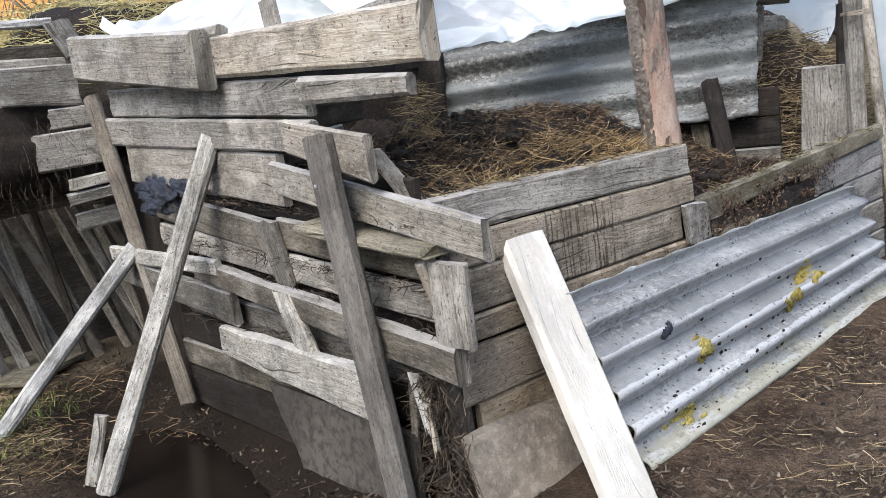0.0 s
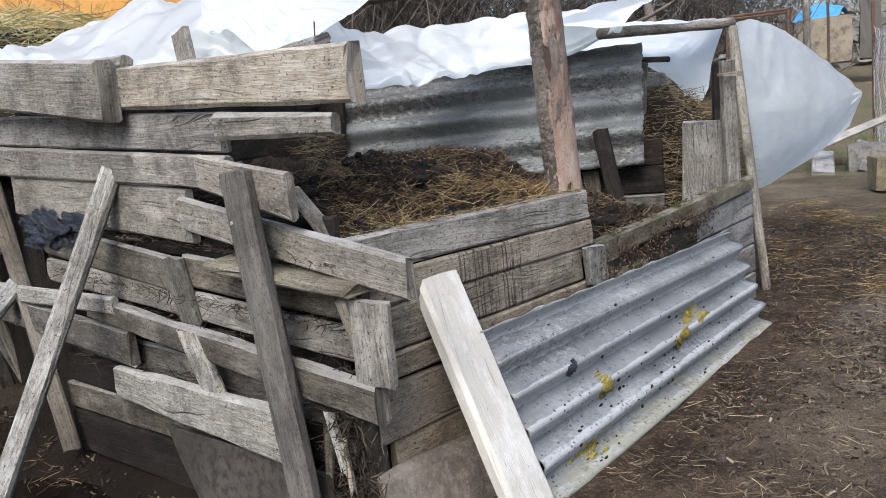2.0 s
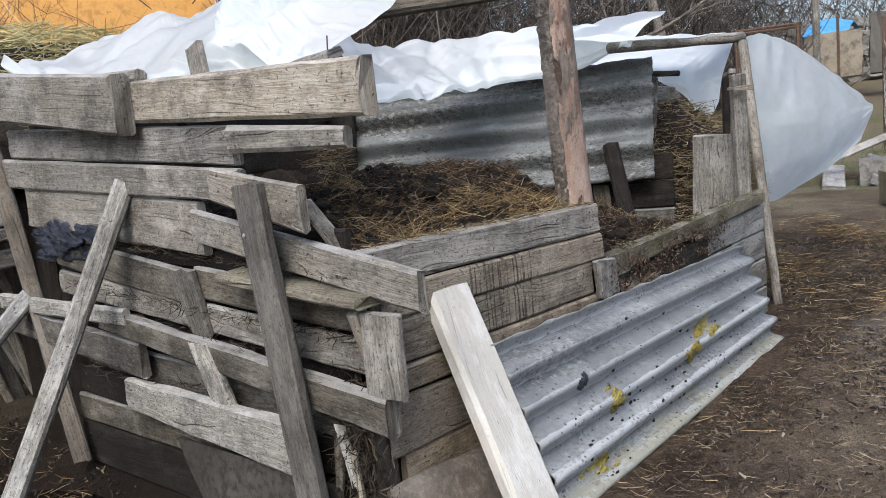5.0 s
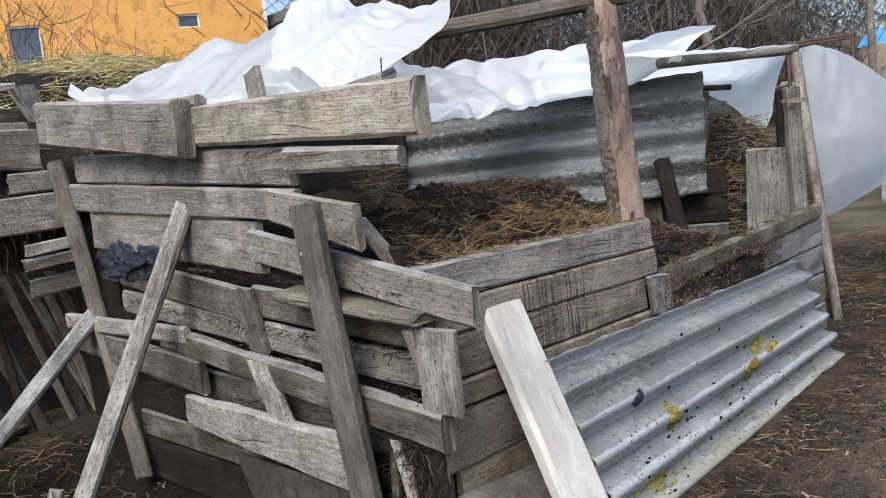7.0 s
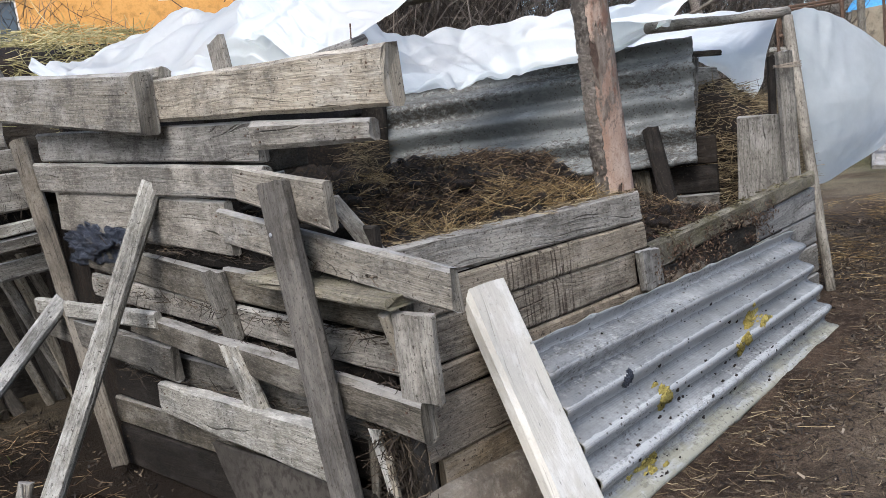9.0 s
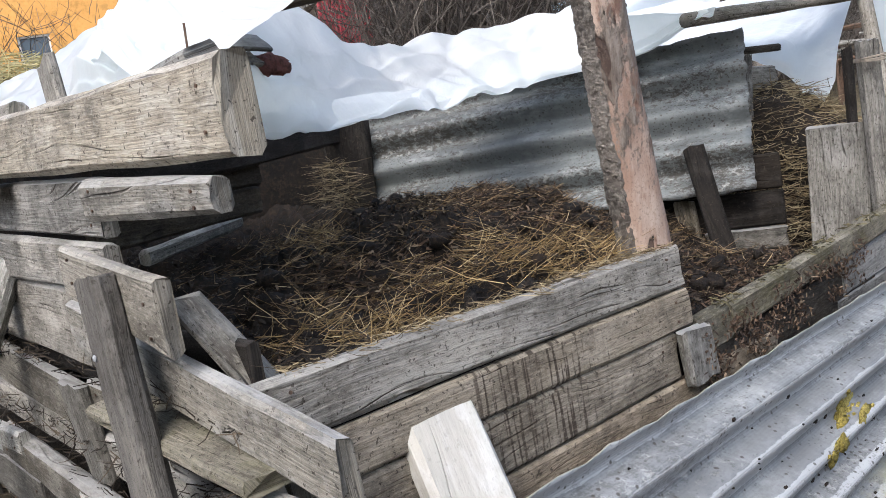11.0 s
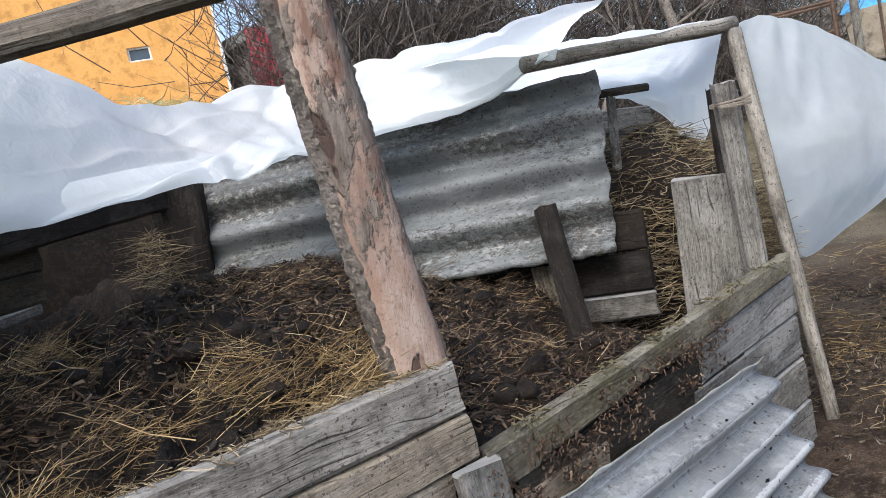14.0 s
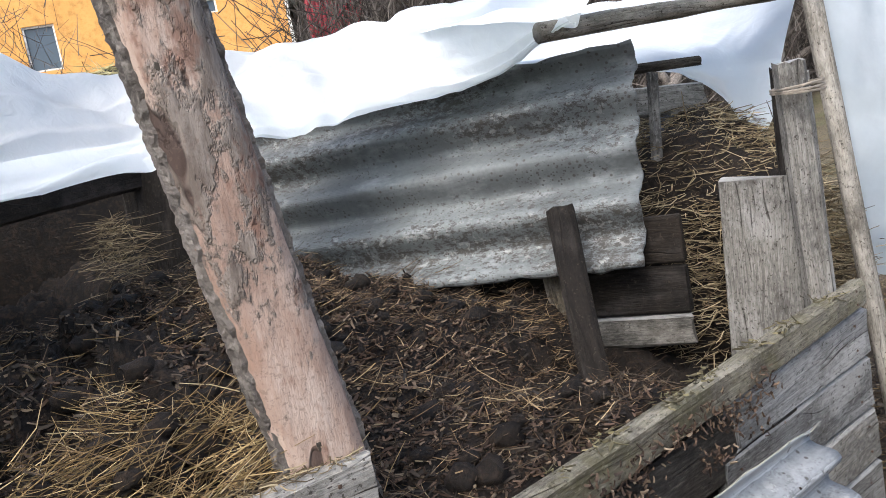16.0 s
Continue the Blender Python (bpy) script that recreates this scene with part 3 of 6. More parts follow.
def left_plank(name, near, far, proud, material, parent, thick=0.03, wear=0.004, seed=0, label="", ragged=0.008):
    """near, far: y, upper z, lower z at the two ends."""
    (y0, t0, b0), (y1, t1, b1) = near, far
    y0, y1 = y0 - proud * (y0 + 1.66) / 1.25, y1 - proud * (y1 + 1.66) / 1.25
    bm = plank_bm((lx(y0, proud), y0, t0), (lx(y1, proud), y1, t1), (lx(y1, proud), y1, b1), (lx(y0, proud), y0, b0), (thick, 0, 0), wear, seed, ragged)
    return part(name, under(bm, parent), material, parent, label)


def nail_head(at, through_way, wall, board):
    """A small rusted nail head, seated in the face of a board."""
    bm = bmesh.new()
    way = V(through_way).to_track_quat("Z", "Y").to_matrix().to_4x4()
    bmesh.ops.create_cone(bm, cap_ends=True, segments=8, radius1=0.0034, radius2=0.0024, depth=0.004, matrix=Matrix.Translation(V(at) - wall.location) @ way)
    part("nail_head", bm, RUST, board)


def build_left_wall():
    wall = empty("plank_wall", (0, 0.8, 0.08), "patched wall of weathered grey boards of a compost bin", "wall")
    rows = [
        ((-0.085, 1.426, 1.279), (1.10, 1.494, 1.358), 0.03, PLANK, 0.06, 0.005, "thick pale board with a rotten end"),
        ((1.15, 1.512, 1.312), (2.42, 1.655, 1.47), 0.10, GREY, 0.07, 0.006, "thick grey board"),
        ((0.46, 1.305, 1.186), (2.02, 1.41, 1.294), 0.0, GREY, 0.03, 0.004, ""),
        ((-0.005, 1.264, 1.207), (0.50, 1.303, 1.222), 0.035, GREY, 0.04, 0.004, ""),
        ((0.46, 1.177, 1.078), (2.26, 1.302, 1.18), 0.02, TAN, 0.03, 0.004, ""),
        ((0.21, 1.125, 0.998), (0.63, 1.189, 1.09), 0.085, TAN, 0.03, 0.004, "short bleached board"),
        ((0.69, 1.082, 0.91), (1.95, 1.172, 1.007), 0.005, TAN, 0.03, 0.004, ""),
        ((-0.05, 0.815, 0.712), (0.76, 0.872, 0.768), 0.0, DAMP, 0.03, 0.004, ""),
        ((0.82, 0.862, 0.742), (1.75, 0.975, 0.85), 0.012, DAMP, 0.03, 0.004, ""),
        ((-0.03, 0.695, 0.6), (1.75, 0.828, 0.735), 0.004, TAN, 0.03, 0.004, ""),
        ((-0.045, 0.575, 0.468), (1.5, 0.716, 0.632), 0.07, DAMP, 0.045, 0.008, "board with a rotten split end"),
        ((1.3, 0.722, 0.66), (2.45, 0.72, 0.65), 0.075, PALE, 0.03, 0.005, ""),
        ((1.22, 0.600, 0.47), (2.35, 0.66, 0.55), 0.06, DAMP, 0.03, 0.008, ""),
        ((-0.02, 0.50, 0.39), (1.6, 0.56, 0.45), -0.005, DAMP, 0.03, 0.004, ""),
        ((0.36, 0.455, 0.285), (1.375, 0.468, 0.355), 0.085, PALE, 0.045, 0.008, "warped bleached slab board"),
        # Near-black rows from here hold the shade of the gaps as colour.
        ((-0.02, 0.40, 0.27), (1.7, 0.44, 0.32), -0.003, WET_AND_SHADE, 0.03, 0.004, ""),
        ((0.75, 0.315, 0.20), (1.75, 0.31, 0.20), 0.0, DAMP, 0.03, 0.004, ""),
        ((0.8, 0.195, 0.02), (1.75, 0.195, 0.02), 0.0, WET_AND_SHADE, 0.03, 0.004, ""),
        ((0.02, 0.99, 0.84), (1.9, 1.05, 0.90), -0.034, WET_AND_SHADE, 0.02, 0.004, ""),
        ((0.02, 0.60, 0.44), (1.7, 0.74, 0.56), -0.036, WET_AND_SHADE, 0.02, 0.004, ""),
    ]
    for i, (near, far, proud, mat, thick, wear, label) in enumerate(rows):
        board = left_plank("plank", near, far, proud, mat, wall, thick, wear, i + 1, label)
        if proud > -0.01:
            for (y, top, low), step in ((near, 0.05), (far, -0.05)):
                for q in (0.28, 0.72):
                    y0 = y + step
                    y0 -= proud * (y0 + 1.66) / 1.25
                    nail_head((lx(y0, proud) - 0.001, y0, top + (low - top) * (q + 0.03 * math.sin(i * 5 + y * 9))), (1, 0, 0), wall, board)
    # the long board that runs out past the corner
    bm = plank_bm((-0.085, -0.268, 0.905), (-0.115, 0.70, 1.062), (-0.115, 0.70, 0.958), (-0.085, -0.268, 0.802), (0.032, 0, 0), 0.004, 31)
    part("plank", under(bm, wall), GREY, wall, "grey board running out past the corner")
    # uprights
    for near, far, low_near, low_far, z0, z1, proud, mat in (
        (0.80, 0.925, 0.735, 0.83, 0.867, 0.652, 0.03, DAMP),
        (0.77, 0.89, 0.66, 0.77, 0.645, 0.42, 0.075, PALE),
        (-0.122, 0.016, -0.118, 0.02, 0.79, 0.575, 0.06, TAN),
    ):
        near, far, low_near, low_far = [v - proud * (v + 1.66) / 1.25 for v in (near, far, low_near, low_far)]
        bm = plank_bm((lx(near, proud), near, z0), (lx(low_near, proud), low_near, z1), (lx(low_far, proud), low_far, z1), (lx(far, proud), far, z0), (0.03, 0, 0), 0.004, int(z0 * 100))
        part("batten", under(bm, wall), mat, wall)
    # post that props the boards
    bm = plank_bm((-0.19, 0.205, 1.14), (-0.20, 0.035, 0.0), (-0.20, 0.145, 0.0), (-0.19, 0.325, 1.13), (0.05, 0.01, 0), 0.004, 51)
    post = part("post", under(bm, wall), POST, wall, "grey upright post nailed across the boards")
    nail = lump_bm((-0.193, 0.275, 0.999), (0.004, 0.007, 0.007), 3, 0.1, 1)
    part("nail_head", under(nail, wall), WIRE, post)
    # loose stub behind the short board
    bm = plank_bm((-0.116, 0.126, 1.074), (-0.02, 0.045, 0.86), (0.055, 0.05, 0.86), (-0.05, 0.146, 1.078), (0.025, 0.04, 0), 0.003, 52)
    part("stub_board", under(bm, wall), TAN, wall)
    # board lying on the ledge, mossy
    bm = plank_bm((-0.17, 0.50, 0.875), (-0.14, -0.10, 0.835), (-0.03, -0.10, 0.84), (-0.04, 0.50, 0.885), (0, 0, -0.03), 0.006, 53)
    part("ledge_board", under(bm, wall), MOSSY, wall, "mossy board lying flat")
    # split ends and splinters where the corner has rotted
    for a, b, w, mat, seed in (((-0.115, 0.065, 0.46), (-0.12, 0.02, 0.31), 0.03, PALE, 55), ((-0.12, 0.015, 0.40), (-0.125, -0.01, 0.27), 0.018, TAN, 56), ((-0.10, 0.10, 0.41), (-0.12, 0.09, 0.30), 0.035, DAMP, 57)):
        a, b = V(a), V(b)
        bm = plank_bm(a + V((0, w / 2, 0)), b + V((0, w / 3, 0)), b - V((0, w / 3, 0)), a - V((0, w / 2, 0)), (0.02, 0, 0), 0.006, seed, 0.02)
        part("splinter", under(bm, wall), mat, wall, "pale splintered wood")
    # flat panel at the foot
    bm = plank_bm((lx(0.10, 0.055), 0.10, 0.28), (lx(0.91, 0.055), 0.91, 0.285), (lx(0.70, 0.075), 0.70, -0.04), (lx(0.10, 0.075), 0.10, -0.06), (0.02, 0, 0), 0.005, 54, 0.012)
    part("foot_panel", under(bm, wall), PANEL, wall, "grey flat panel at the foot")


build_left_wall()


# ---- the bin's short side, along the path ----
def right_plank(near, far, proud, material, parent, thick=0.03, wear=0.004, seed=0, label="", ragged=0.006, name="plank"):
    (x0, t0, b0), (x1, t1, b1) = near, far
    y = -0.015 - proud
    bm = plank_bm((x0, y, t0), (x1, y, t1), (x1, y, b1), (x0, y, b0), (0, thick, 0), wear, seed, ragged)
    return part(name, under(bm, parent), material, parent, label)


def build_right_wall():
    wall = empty("plank_wall", (0.9, 0, 0.08), "low wall of tan weathered boards of a compost bin", "wall")
    rows = [
        ((-0.06, 0.938, 0.832), (1.092, 0.921, 0.815), 0.0, TAN, 0.035, ""),
        ((0.0, 0.826, 0.733), (1.10, 0.811, 0.716), 0.004, STREAKED, 0.03, "tan board streaked with dark drips"),
        ((0.0, 0.728, 0.60), (1.03, 0.714, 0.598), 0.0, STREAKED, 0.03, ""),
        ((0.0, 0.595, 0.52), (1.5, 0.593, 0.515), 0.002, WARM, 0.03, ""),
        ((-0.015, 0.515, 0.352), (1.3, 0.50, 0.35), 0.012, WARM, 0.03, ""),
        ((0.05, 0.345, 0.235), (1.3, 0.345, 0.22), 0.0, WARM, 0.03, ""),
        ((1.12, 0.725, 0.62), (1.29, 0.733, 0.63), 0.012, MOSSY, 0.05, "mud-caked short board"),
        ((1.262, 0.735, 0.645), (2.535, 0.802, 0.735), 0.02, MOSSY, 0.045, "mossy top board"),
        ((1.95, 0.680, 0.575), (2.555, 0.726, 0.60), 0.005, GREY, 0.03, ""),
        ((1.2, 0.63, 0.50), (2.2, 0.66, 0.53), -0.004, DARK, 0.03, ""),
        ((1.9, 0.57, 0.44), (2.56, 0.595, 0.46), 0.0, GREY, 0.03, ""),
        ((1.9, 0.435, 0.30), (2.56, 0.455, 0.32), 0.002, GREY, 0.03, ""),
        ((1.9, 0.295, 0.14), (2.56, 0.315, 0.16), 0.0, GREY, 0.03, ""),
    ]
    for i, (near, far, proud, mat, thick, label) in enumerate(rows):
        board = right_plank(near, far, proud, mat, wall, thick, 0.004, 60 + i, label)
        for (x, top, low), step in ((near, 0.06), (far, -0.06)):
            for q in (0.25, 0.75):
                nail_head((x + step + 0.01 * math.sin(i * 3.0), -0.016 - proud, top + (low - top) * q), (0, 1, 0), wall, board)
    bm = plank_bm((1.015, -0.05, 0.72), (1.03, -0.05, 0.585), (1.15, -0.05, 0.58), (1.135, -0.05, 0.713), (0, 0.03, 0), 0.004, 80)
    part("batten", under(bm, wall), GREY, wall)
    bm = plank_bm((-0.13, -0.075, 0.79), (-0.055, -0.075, 0.53), (0.0, -0.05, 0.53), (-0.06, -0.05, 0.80), (0.01, 0.05, 0), 0.006, 81)
    part("corner_post", under(bm, wall), TAN, wall, "split corner post")
    bm = plank_bm((-0.08, -0.03, 0.5), (-0.06, -0.04, -0.02), (0.03, -0.02, -0.02), (0.02, -0.01, 0.5), (0.03, 0.06, 0), 0.012, 82)
    part("corner_post", under(bm, wall), DARK, wall, "dark rotten corner post")
    bm = plank_bm((-0.04, -0.06, 0.285), (0.60, -0.06, 0.25), (0.60, -0.13, -0.02), (-0.02, -0.13, -0.02), (0.0, 0.04, 0), 0.015, 83, 0.02)
    part("foot_slab", under(bm, wall), RUBBLE, wall, "pale rough slab leaning at the foot")


build_right_wall()


# ---- leaning timbers ----
def timber(name, a, b, width, thick, material, label, category, seed, facing=(-0.6, -0.8, 0.0)):
    a, b = V(a), V(b)
    way = (b - a).normalized()
    side = way.cross(V(facing)).normalized() * width / 2
    inward = side.cross(way).normalized() * thick
    if inward.dot(V(facing)) > 0:
        inward = -inward
    ob = mesh_object(name, plank_bm(a + side, b + side, b - side, a - side, inward, 0.003, seed, 0.006), material)
    return tagged(ob, label, category)


timber("leaning_beam", (0.285, -0.015, 0.785), (0.225, -0.425, 0.02), 0.168, 0.055, FRESH, "smooth pale planed beam leaning on the boards", "beam", 91, (0.0, -0.88, 0.47))
timber("leaning_prop", (-0.135, 1.075, 1.165), (-0.70, 1.26, -0.03), 0.068, 0.06, PALE, "bleached square prop leaning against the wall", "prop", 92)
timber("leaning_prop", (-0.235, 1.90, 0.73), (-0.93, 2.10, 0.0), 0.068, 0.06, PALE, "short bleached prop leaning against the wall", "prop", 93)
timber("wall_stake", (-0.22, 2.13, 1.40), (-0.22, 1.66, 0.05), 0.07, 0.035, POST, "thin dark grey stake leaning on the boards", "stake", 94)
timber("ground_stub", (-0.62, 1.42, 0.20), (-0.71, 1.40, -0.04), 0.05, 0.03, GREY, "short broken stake in the mud", "stake", 95)
timber("ground_stub", (-0.99, 2.06, 0.17), (-1.01, 2.06, -0.02), 0.045, 0.03, GREY, "short broken stake in the mud", "stake", 96)


# ---- corrugated sheets ----
def corrugated(name, bl, br, tr, tl, waves, amp, thick, material, label, seed, bow=0.0):
    bl, br, tr, tl = V(bl), V(br), V(tr), V(tl)
    n = (br - bl).cross(tl - bl).normalized()
    nu, nv = 44, waves * 12
    bm = bmesh.new()
    uv = bm.loops.layers.uv.new("UVMap")
    long, high = (br - bl).length, (tl - bl).length
    layers = []
    for k in (0, 1):
        grid = []
        for j in range(nv + 1):
            t = j / nv
            row = []
            for i in range(nu + 1):
                s = i / nu
                p = bl.lerp(br, s).lerp(tl.lerp(tr, s), t)
                nib = 0.0
                if i in (0, nu):
                    nib = 0.012 * noise.noise(V((seed, t * 18, 3)))
                lift = amp * math.sin(2 * math.pi * waves * t + 0.8) + bow * math.sin(math.pi * s) + 0.004 * noise.noise(p * 4)
                edge = 0.014 * noise.noise(V((s * 22, seed, t))) if j in (0, nv) else 0.0
                row.append(bm.verts.new(p + n * (lift - k * thick) + (br - bl).normalized() * nib + V((0, 0, edge))))
            grid.append(row)
        layers.append(grid)
    for k, grid in enumerate(layers):
        for j in range(nv):
            for i in range(nu):
                q = (grid[j][i], grid[j][i + 1], grid[j + 1][i + 1], grid[j + 1][i])
                f = bm.faces.new(q if k == 0 else q[::-1])
                cs = ((i, j), (i + 1, j), (i + 1, j + 1), (i, j + 1))
                for lp, (a, b) in zip(f.loops, cs if k == 0 else cs[::-1]):
                    lp[uv].uv = (a / nu * long, b / nv * high)
    a, b = layers
    for i in range(nu):
        bm.faces.new((a[0][i + 1], a[0][i], b[0][i], b[0][i + 1]))
        bm.faces.new((a[nv][i], a[nv][i + 1], b[nv][i + 1], b[nv][i]))
    for j in range(nv):
        bm.faces.new((a[j][0], a[j + 1][0], b[j + 1][0], b[j][0]))
        bm.faces.new((a[j + 1][nu], a[j][nu], b[j][nu], b[j + 1][nu]))
    return tagged(mesh_object(name, bm, material, None, True), label, "roof sheet")


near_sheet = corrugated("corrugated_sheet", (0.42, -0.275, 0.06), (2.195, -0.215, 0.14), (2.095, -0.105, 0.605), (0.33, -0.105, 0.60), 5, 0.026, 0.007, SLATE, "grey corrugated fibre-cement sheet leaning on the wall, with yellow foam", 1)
BU = V((-0.77, 1.54, -0.025)).normalized() * 1.74
corrugated("corrugated_sheet", V((2.237, 0.391, 0.90)) + BU, (2.237, 0.391, 0.90), (2.408, 0.46, 1.50), V((2.408, 0.46, 1.50)) + BU, 4, 0.031, 0.007, SLATE_OLD, "dirty corrugated fibre-cement sheet standing behind the manure", 2)


# ---- manure inside the bin ----
def smooth(a, b, v):
    t = min(max((v - a) / (b - a), 0.0), 1.0)
    return t * t * (3 - 2 * t)


def hollow(x, y):
    pit = noise.noise(V((x * 5.2 + 3, y * 5.2, 14)))
    return smooth(0.08, 0.32, pit) * smooth(1.25, 0.95, x) * smooth(0.06, 0.22, y)


def manure_z(x, y):
    z = 0.865 + 0.13 * smooth(0.05, 0.75, y) + 0.03 * smooth(0.7, 1.2, y)
    z -= 0.02 * smooth(0.2, 0.0, x)
    drop = smooth(1.12, 1.75, x - 0.25 * smooth(0.2, 0.9, y))
    z = z * (1 - drop) + (0.675 + 0.20 * smooth(0.35, 1.0, y)) * drop
    z -= 0.2 * smooth(1.8, 2.15, x) * smooth(0.75, 0.35, y)
    z -= 0.16 * math.exp(-(((x - 0.25) / 0.4) ** 2 + ((y - 1.35) / 0.35) ** 2))
    z -= 0.14 * math.exp(-(((x - 1.05) / 0.28) ** 2 + ((y - 1.75) / 0.35) ** 2))
    z += 0.07 * noise.noise(V((x * 3.4, y * 3.4, 0))) + 0.1 * (0.5 - abs(noise.noise(V((x * 7, y * 7, 3)))) * 2) + 0.026 * noise.noise(V((x * 19, y * 19, 5)))
    z += 0.016 * noise.noise(V((x * 42, y * 42, 9))) + 0.009 * noise.noise(V((x * 90, y * 90, 2)))
    z -= 0.2 * hollow(x, y)
    rail = 0.70 + 0.05 * (x - 1.12) + 0.75 * max(y - 0.02, 0.0)
    over = smooth(1.06, 1.18, x) * (z - rail if z > rail else 0.0)
    return z - 0.9 * over


def build_manure():
    step = 0.013
    nx, ny = int(2.58 / step), int(2.9 / step)
    verts, faces = [], []
    for j in range(ny + 1):
        for i in range(nx + 1):
            x, y = 0.02 + i * step, 0.025 + j * step
            verts.append((x, y, manure_z(x, y)))
    w = nx + 1
    for j in range(ny):
        for i in range(nx):
            faces.append((j * w + i, j * w + i + 1, (j + 1) * w + i + 1, (j + 1) * w + i))
    # skirt down to the ground
    rim = [i for i in range(w)] + [j * w + nx for j in range(1, ny + 1)] + [ny * w + i for i in range(nx - 1, -1, -1)] + [j * w for j in range(ny - 1, 0, -1)]
    base = len(verts)
    for k in rim:
        x, y, _ = verts[k]
        verts.append((x, y, 0.0))
    for k in range(len(rim)):
        m = (k + 1) % len(rim)
        faces.append((rim[m], rim[k], base + k, base + m))
    me = bpy.data.meshes.new("manure_heap")
    me.from_pydata(verts, [], faces)
    me.materials.append(MANURE_AND_SHADE)
    me.polygons.foreach_set("use_smooth", [True] * len(me.polygons))
    tagged(new("manure_heap", me), "dark wet manure filling the plank bin", "manure", "", "stuff")


build_manure()


def straw_on(count, area, height, density, length, width, seed, tilt=0.3):
    rng = random.Random(seed)
    out = []
    while len(out) < count:
        x, y = rng.uniform(area[0], area[2]), rng.uniform(area[1], area[3])
        if rng.random() > density(x, y):
            continue
        way = flat_way(rng, tilt)
        n = rng.uniform(length[0], length[1])
        out.append(((x - way[0] * n / 2, y - way[1] * n / 2, height(x, y) + rng.uniform(0.0, 0.02)), way, n, rng.uniform(width[0], width[1])))
    return out


def patchy(x, y):
    return smooth(-0.12, 0.3, noise.noise(V((x * 2.6 + 4, y * 2.6, 7)))) * 0.9 + 0.07 + 0.25 * smooth(1.1, 1.4, x) - 1.2 * hollow(x, y)


stems("straw", straw_on(13000, (0.05, 0.04, 2.2, 1.7), manure_z, patchy, (0.02, 0.11), (0.001, 0.0026), 11, 0.5), STRAW, "loose brown straw lying on the manure", "straw")
stems("straw", straw_on(6000, (0.05, 0.04, 2.3, 1.9), manure_z, lambda x, y: 0.8 - 0.75 * hollow(x, y), (0.02, 0.09), (0.0014, 0.003), 12, 0.5), STRAW_DARK, "wet dark straw in the manure", "straw")


def gold(x, y):
    a = math.exp(-(((x - 0.95) / 0.22) ** 2 + ((y - 0.22) / 0.16) ** 2))
    b = math.exp(-(((x - 0.22) / 0.14) ** 2 + ((y - 0.32) / 0.12) ** 2))
    c = math.exp(-(((x - 1.0) / 0.2) ** 2 + ((y - 0.75) / 0.15) ** 2)) * 0.6
    d = math.exp(-(((x - 0.6) / 0.3) ** 2 + ((y - 0.3) / 0.15) ** 2)) * 0.35
    return max(a, b, c, d)


stems("straw", straw_on(500, (0.05, 0.05, 1.5, 1.2), manure_z, gold, (0.04, 0.14), (0.0012, 0.0028), 13, 0.6), STRAW_GOLD, "fresh yellow straw on the manure", "straw")


def chaff(count, area, height, keep, seed, material, label, big=1.0):
    rng = random.Random(seed)
    out = []
    while len(out) < count:
        x, y = rng.uniform(area[0], area[2]), rng.uniform(area[1], area[3])
        if rng.random() > keep(x, y):
            continue
        n = rng.uniform(0.006, 0.028) * big
        out.append(((x, y, height(x, y) + rng.uniform(-0.002, 0.007)), (rng.gauss(0, 1), rng.gauss(0, 1), rng.gauss(0, 0.6)), n, rng.uniform(0.003, 0.009) * big))
    return stems("chaff", out, material, label, "manure")


CHAFF = straw_mat("dung_crumbs", ((0.0, (0.006, 0.005, 0.004)), (0.55, (0.022, 0.016, 0.011)), (0.85, (0.06, 0.045, 0.03)), (1.0, (0.16, 0.125, 0.08))))
chaff(15000, (0.04, 0.04, 2.3, 2.0), manure_z, lambda x, y: (0.35 + 0.65 * smooth(-0.2, 0.2, noise.noise(V((x * 4, y * 4, 12))))) * (1 - 0.85 * hollow(x, y)), 71, CHAFF, "dark crumbs and broken stalks in the manure")


def mound(x, y):
    return smooth(1.0, 1.15, x) * smooth(2.0, 1.7, x)


BROWN_BITS = straw_mat("brown_dung_crumbs", ((0.0, (0.02, 0.012, 0.008)), (0.5, (0.055, 0.034, 0.022)), (0.85, (0.11, 0.072, 0.047)), (1.0, (0.22, 0.165, 0.11))))
chaff(13000, (1.0, 0.03, 2.0, 1.3), manure_z, mound, 74, BROWN_BITS, "reddish brown crumbly dung", 0.9)
chaff(3000, (0.05, 0.04, 1.2, 1.2), manure_z, lambda x, y: smooth(0.0, 0.35, noise.noise(V((x * 3, y * 3, 31)))), 75, BROWN_BITS, "brown crumbs among the straw")


def tufts(places, seed):
    rng = random.Random(seed)
    out = []
    for x, y, r, count, heading in places:
        for _ in range(count):
            px, py = x + rng.gauss(0, r), y + rng.gauss(0, r * 0.7)
            a = heading + rng.gauss(0, 0.8)
            n = rng.uniform(0.04, 0.14)
            way = V((math.cos(a), math.sin(a), rng.gauss(0.12, 0.3))).normalized()
            out.append(((px - way.x * n / 2, py - way.y * n / 2, manure_z(px, py) + rng.uniform(0.0, 0.045)), way, n, rng.uniform(0.0008, 0.002)))
    return out


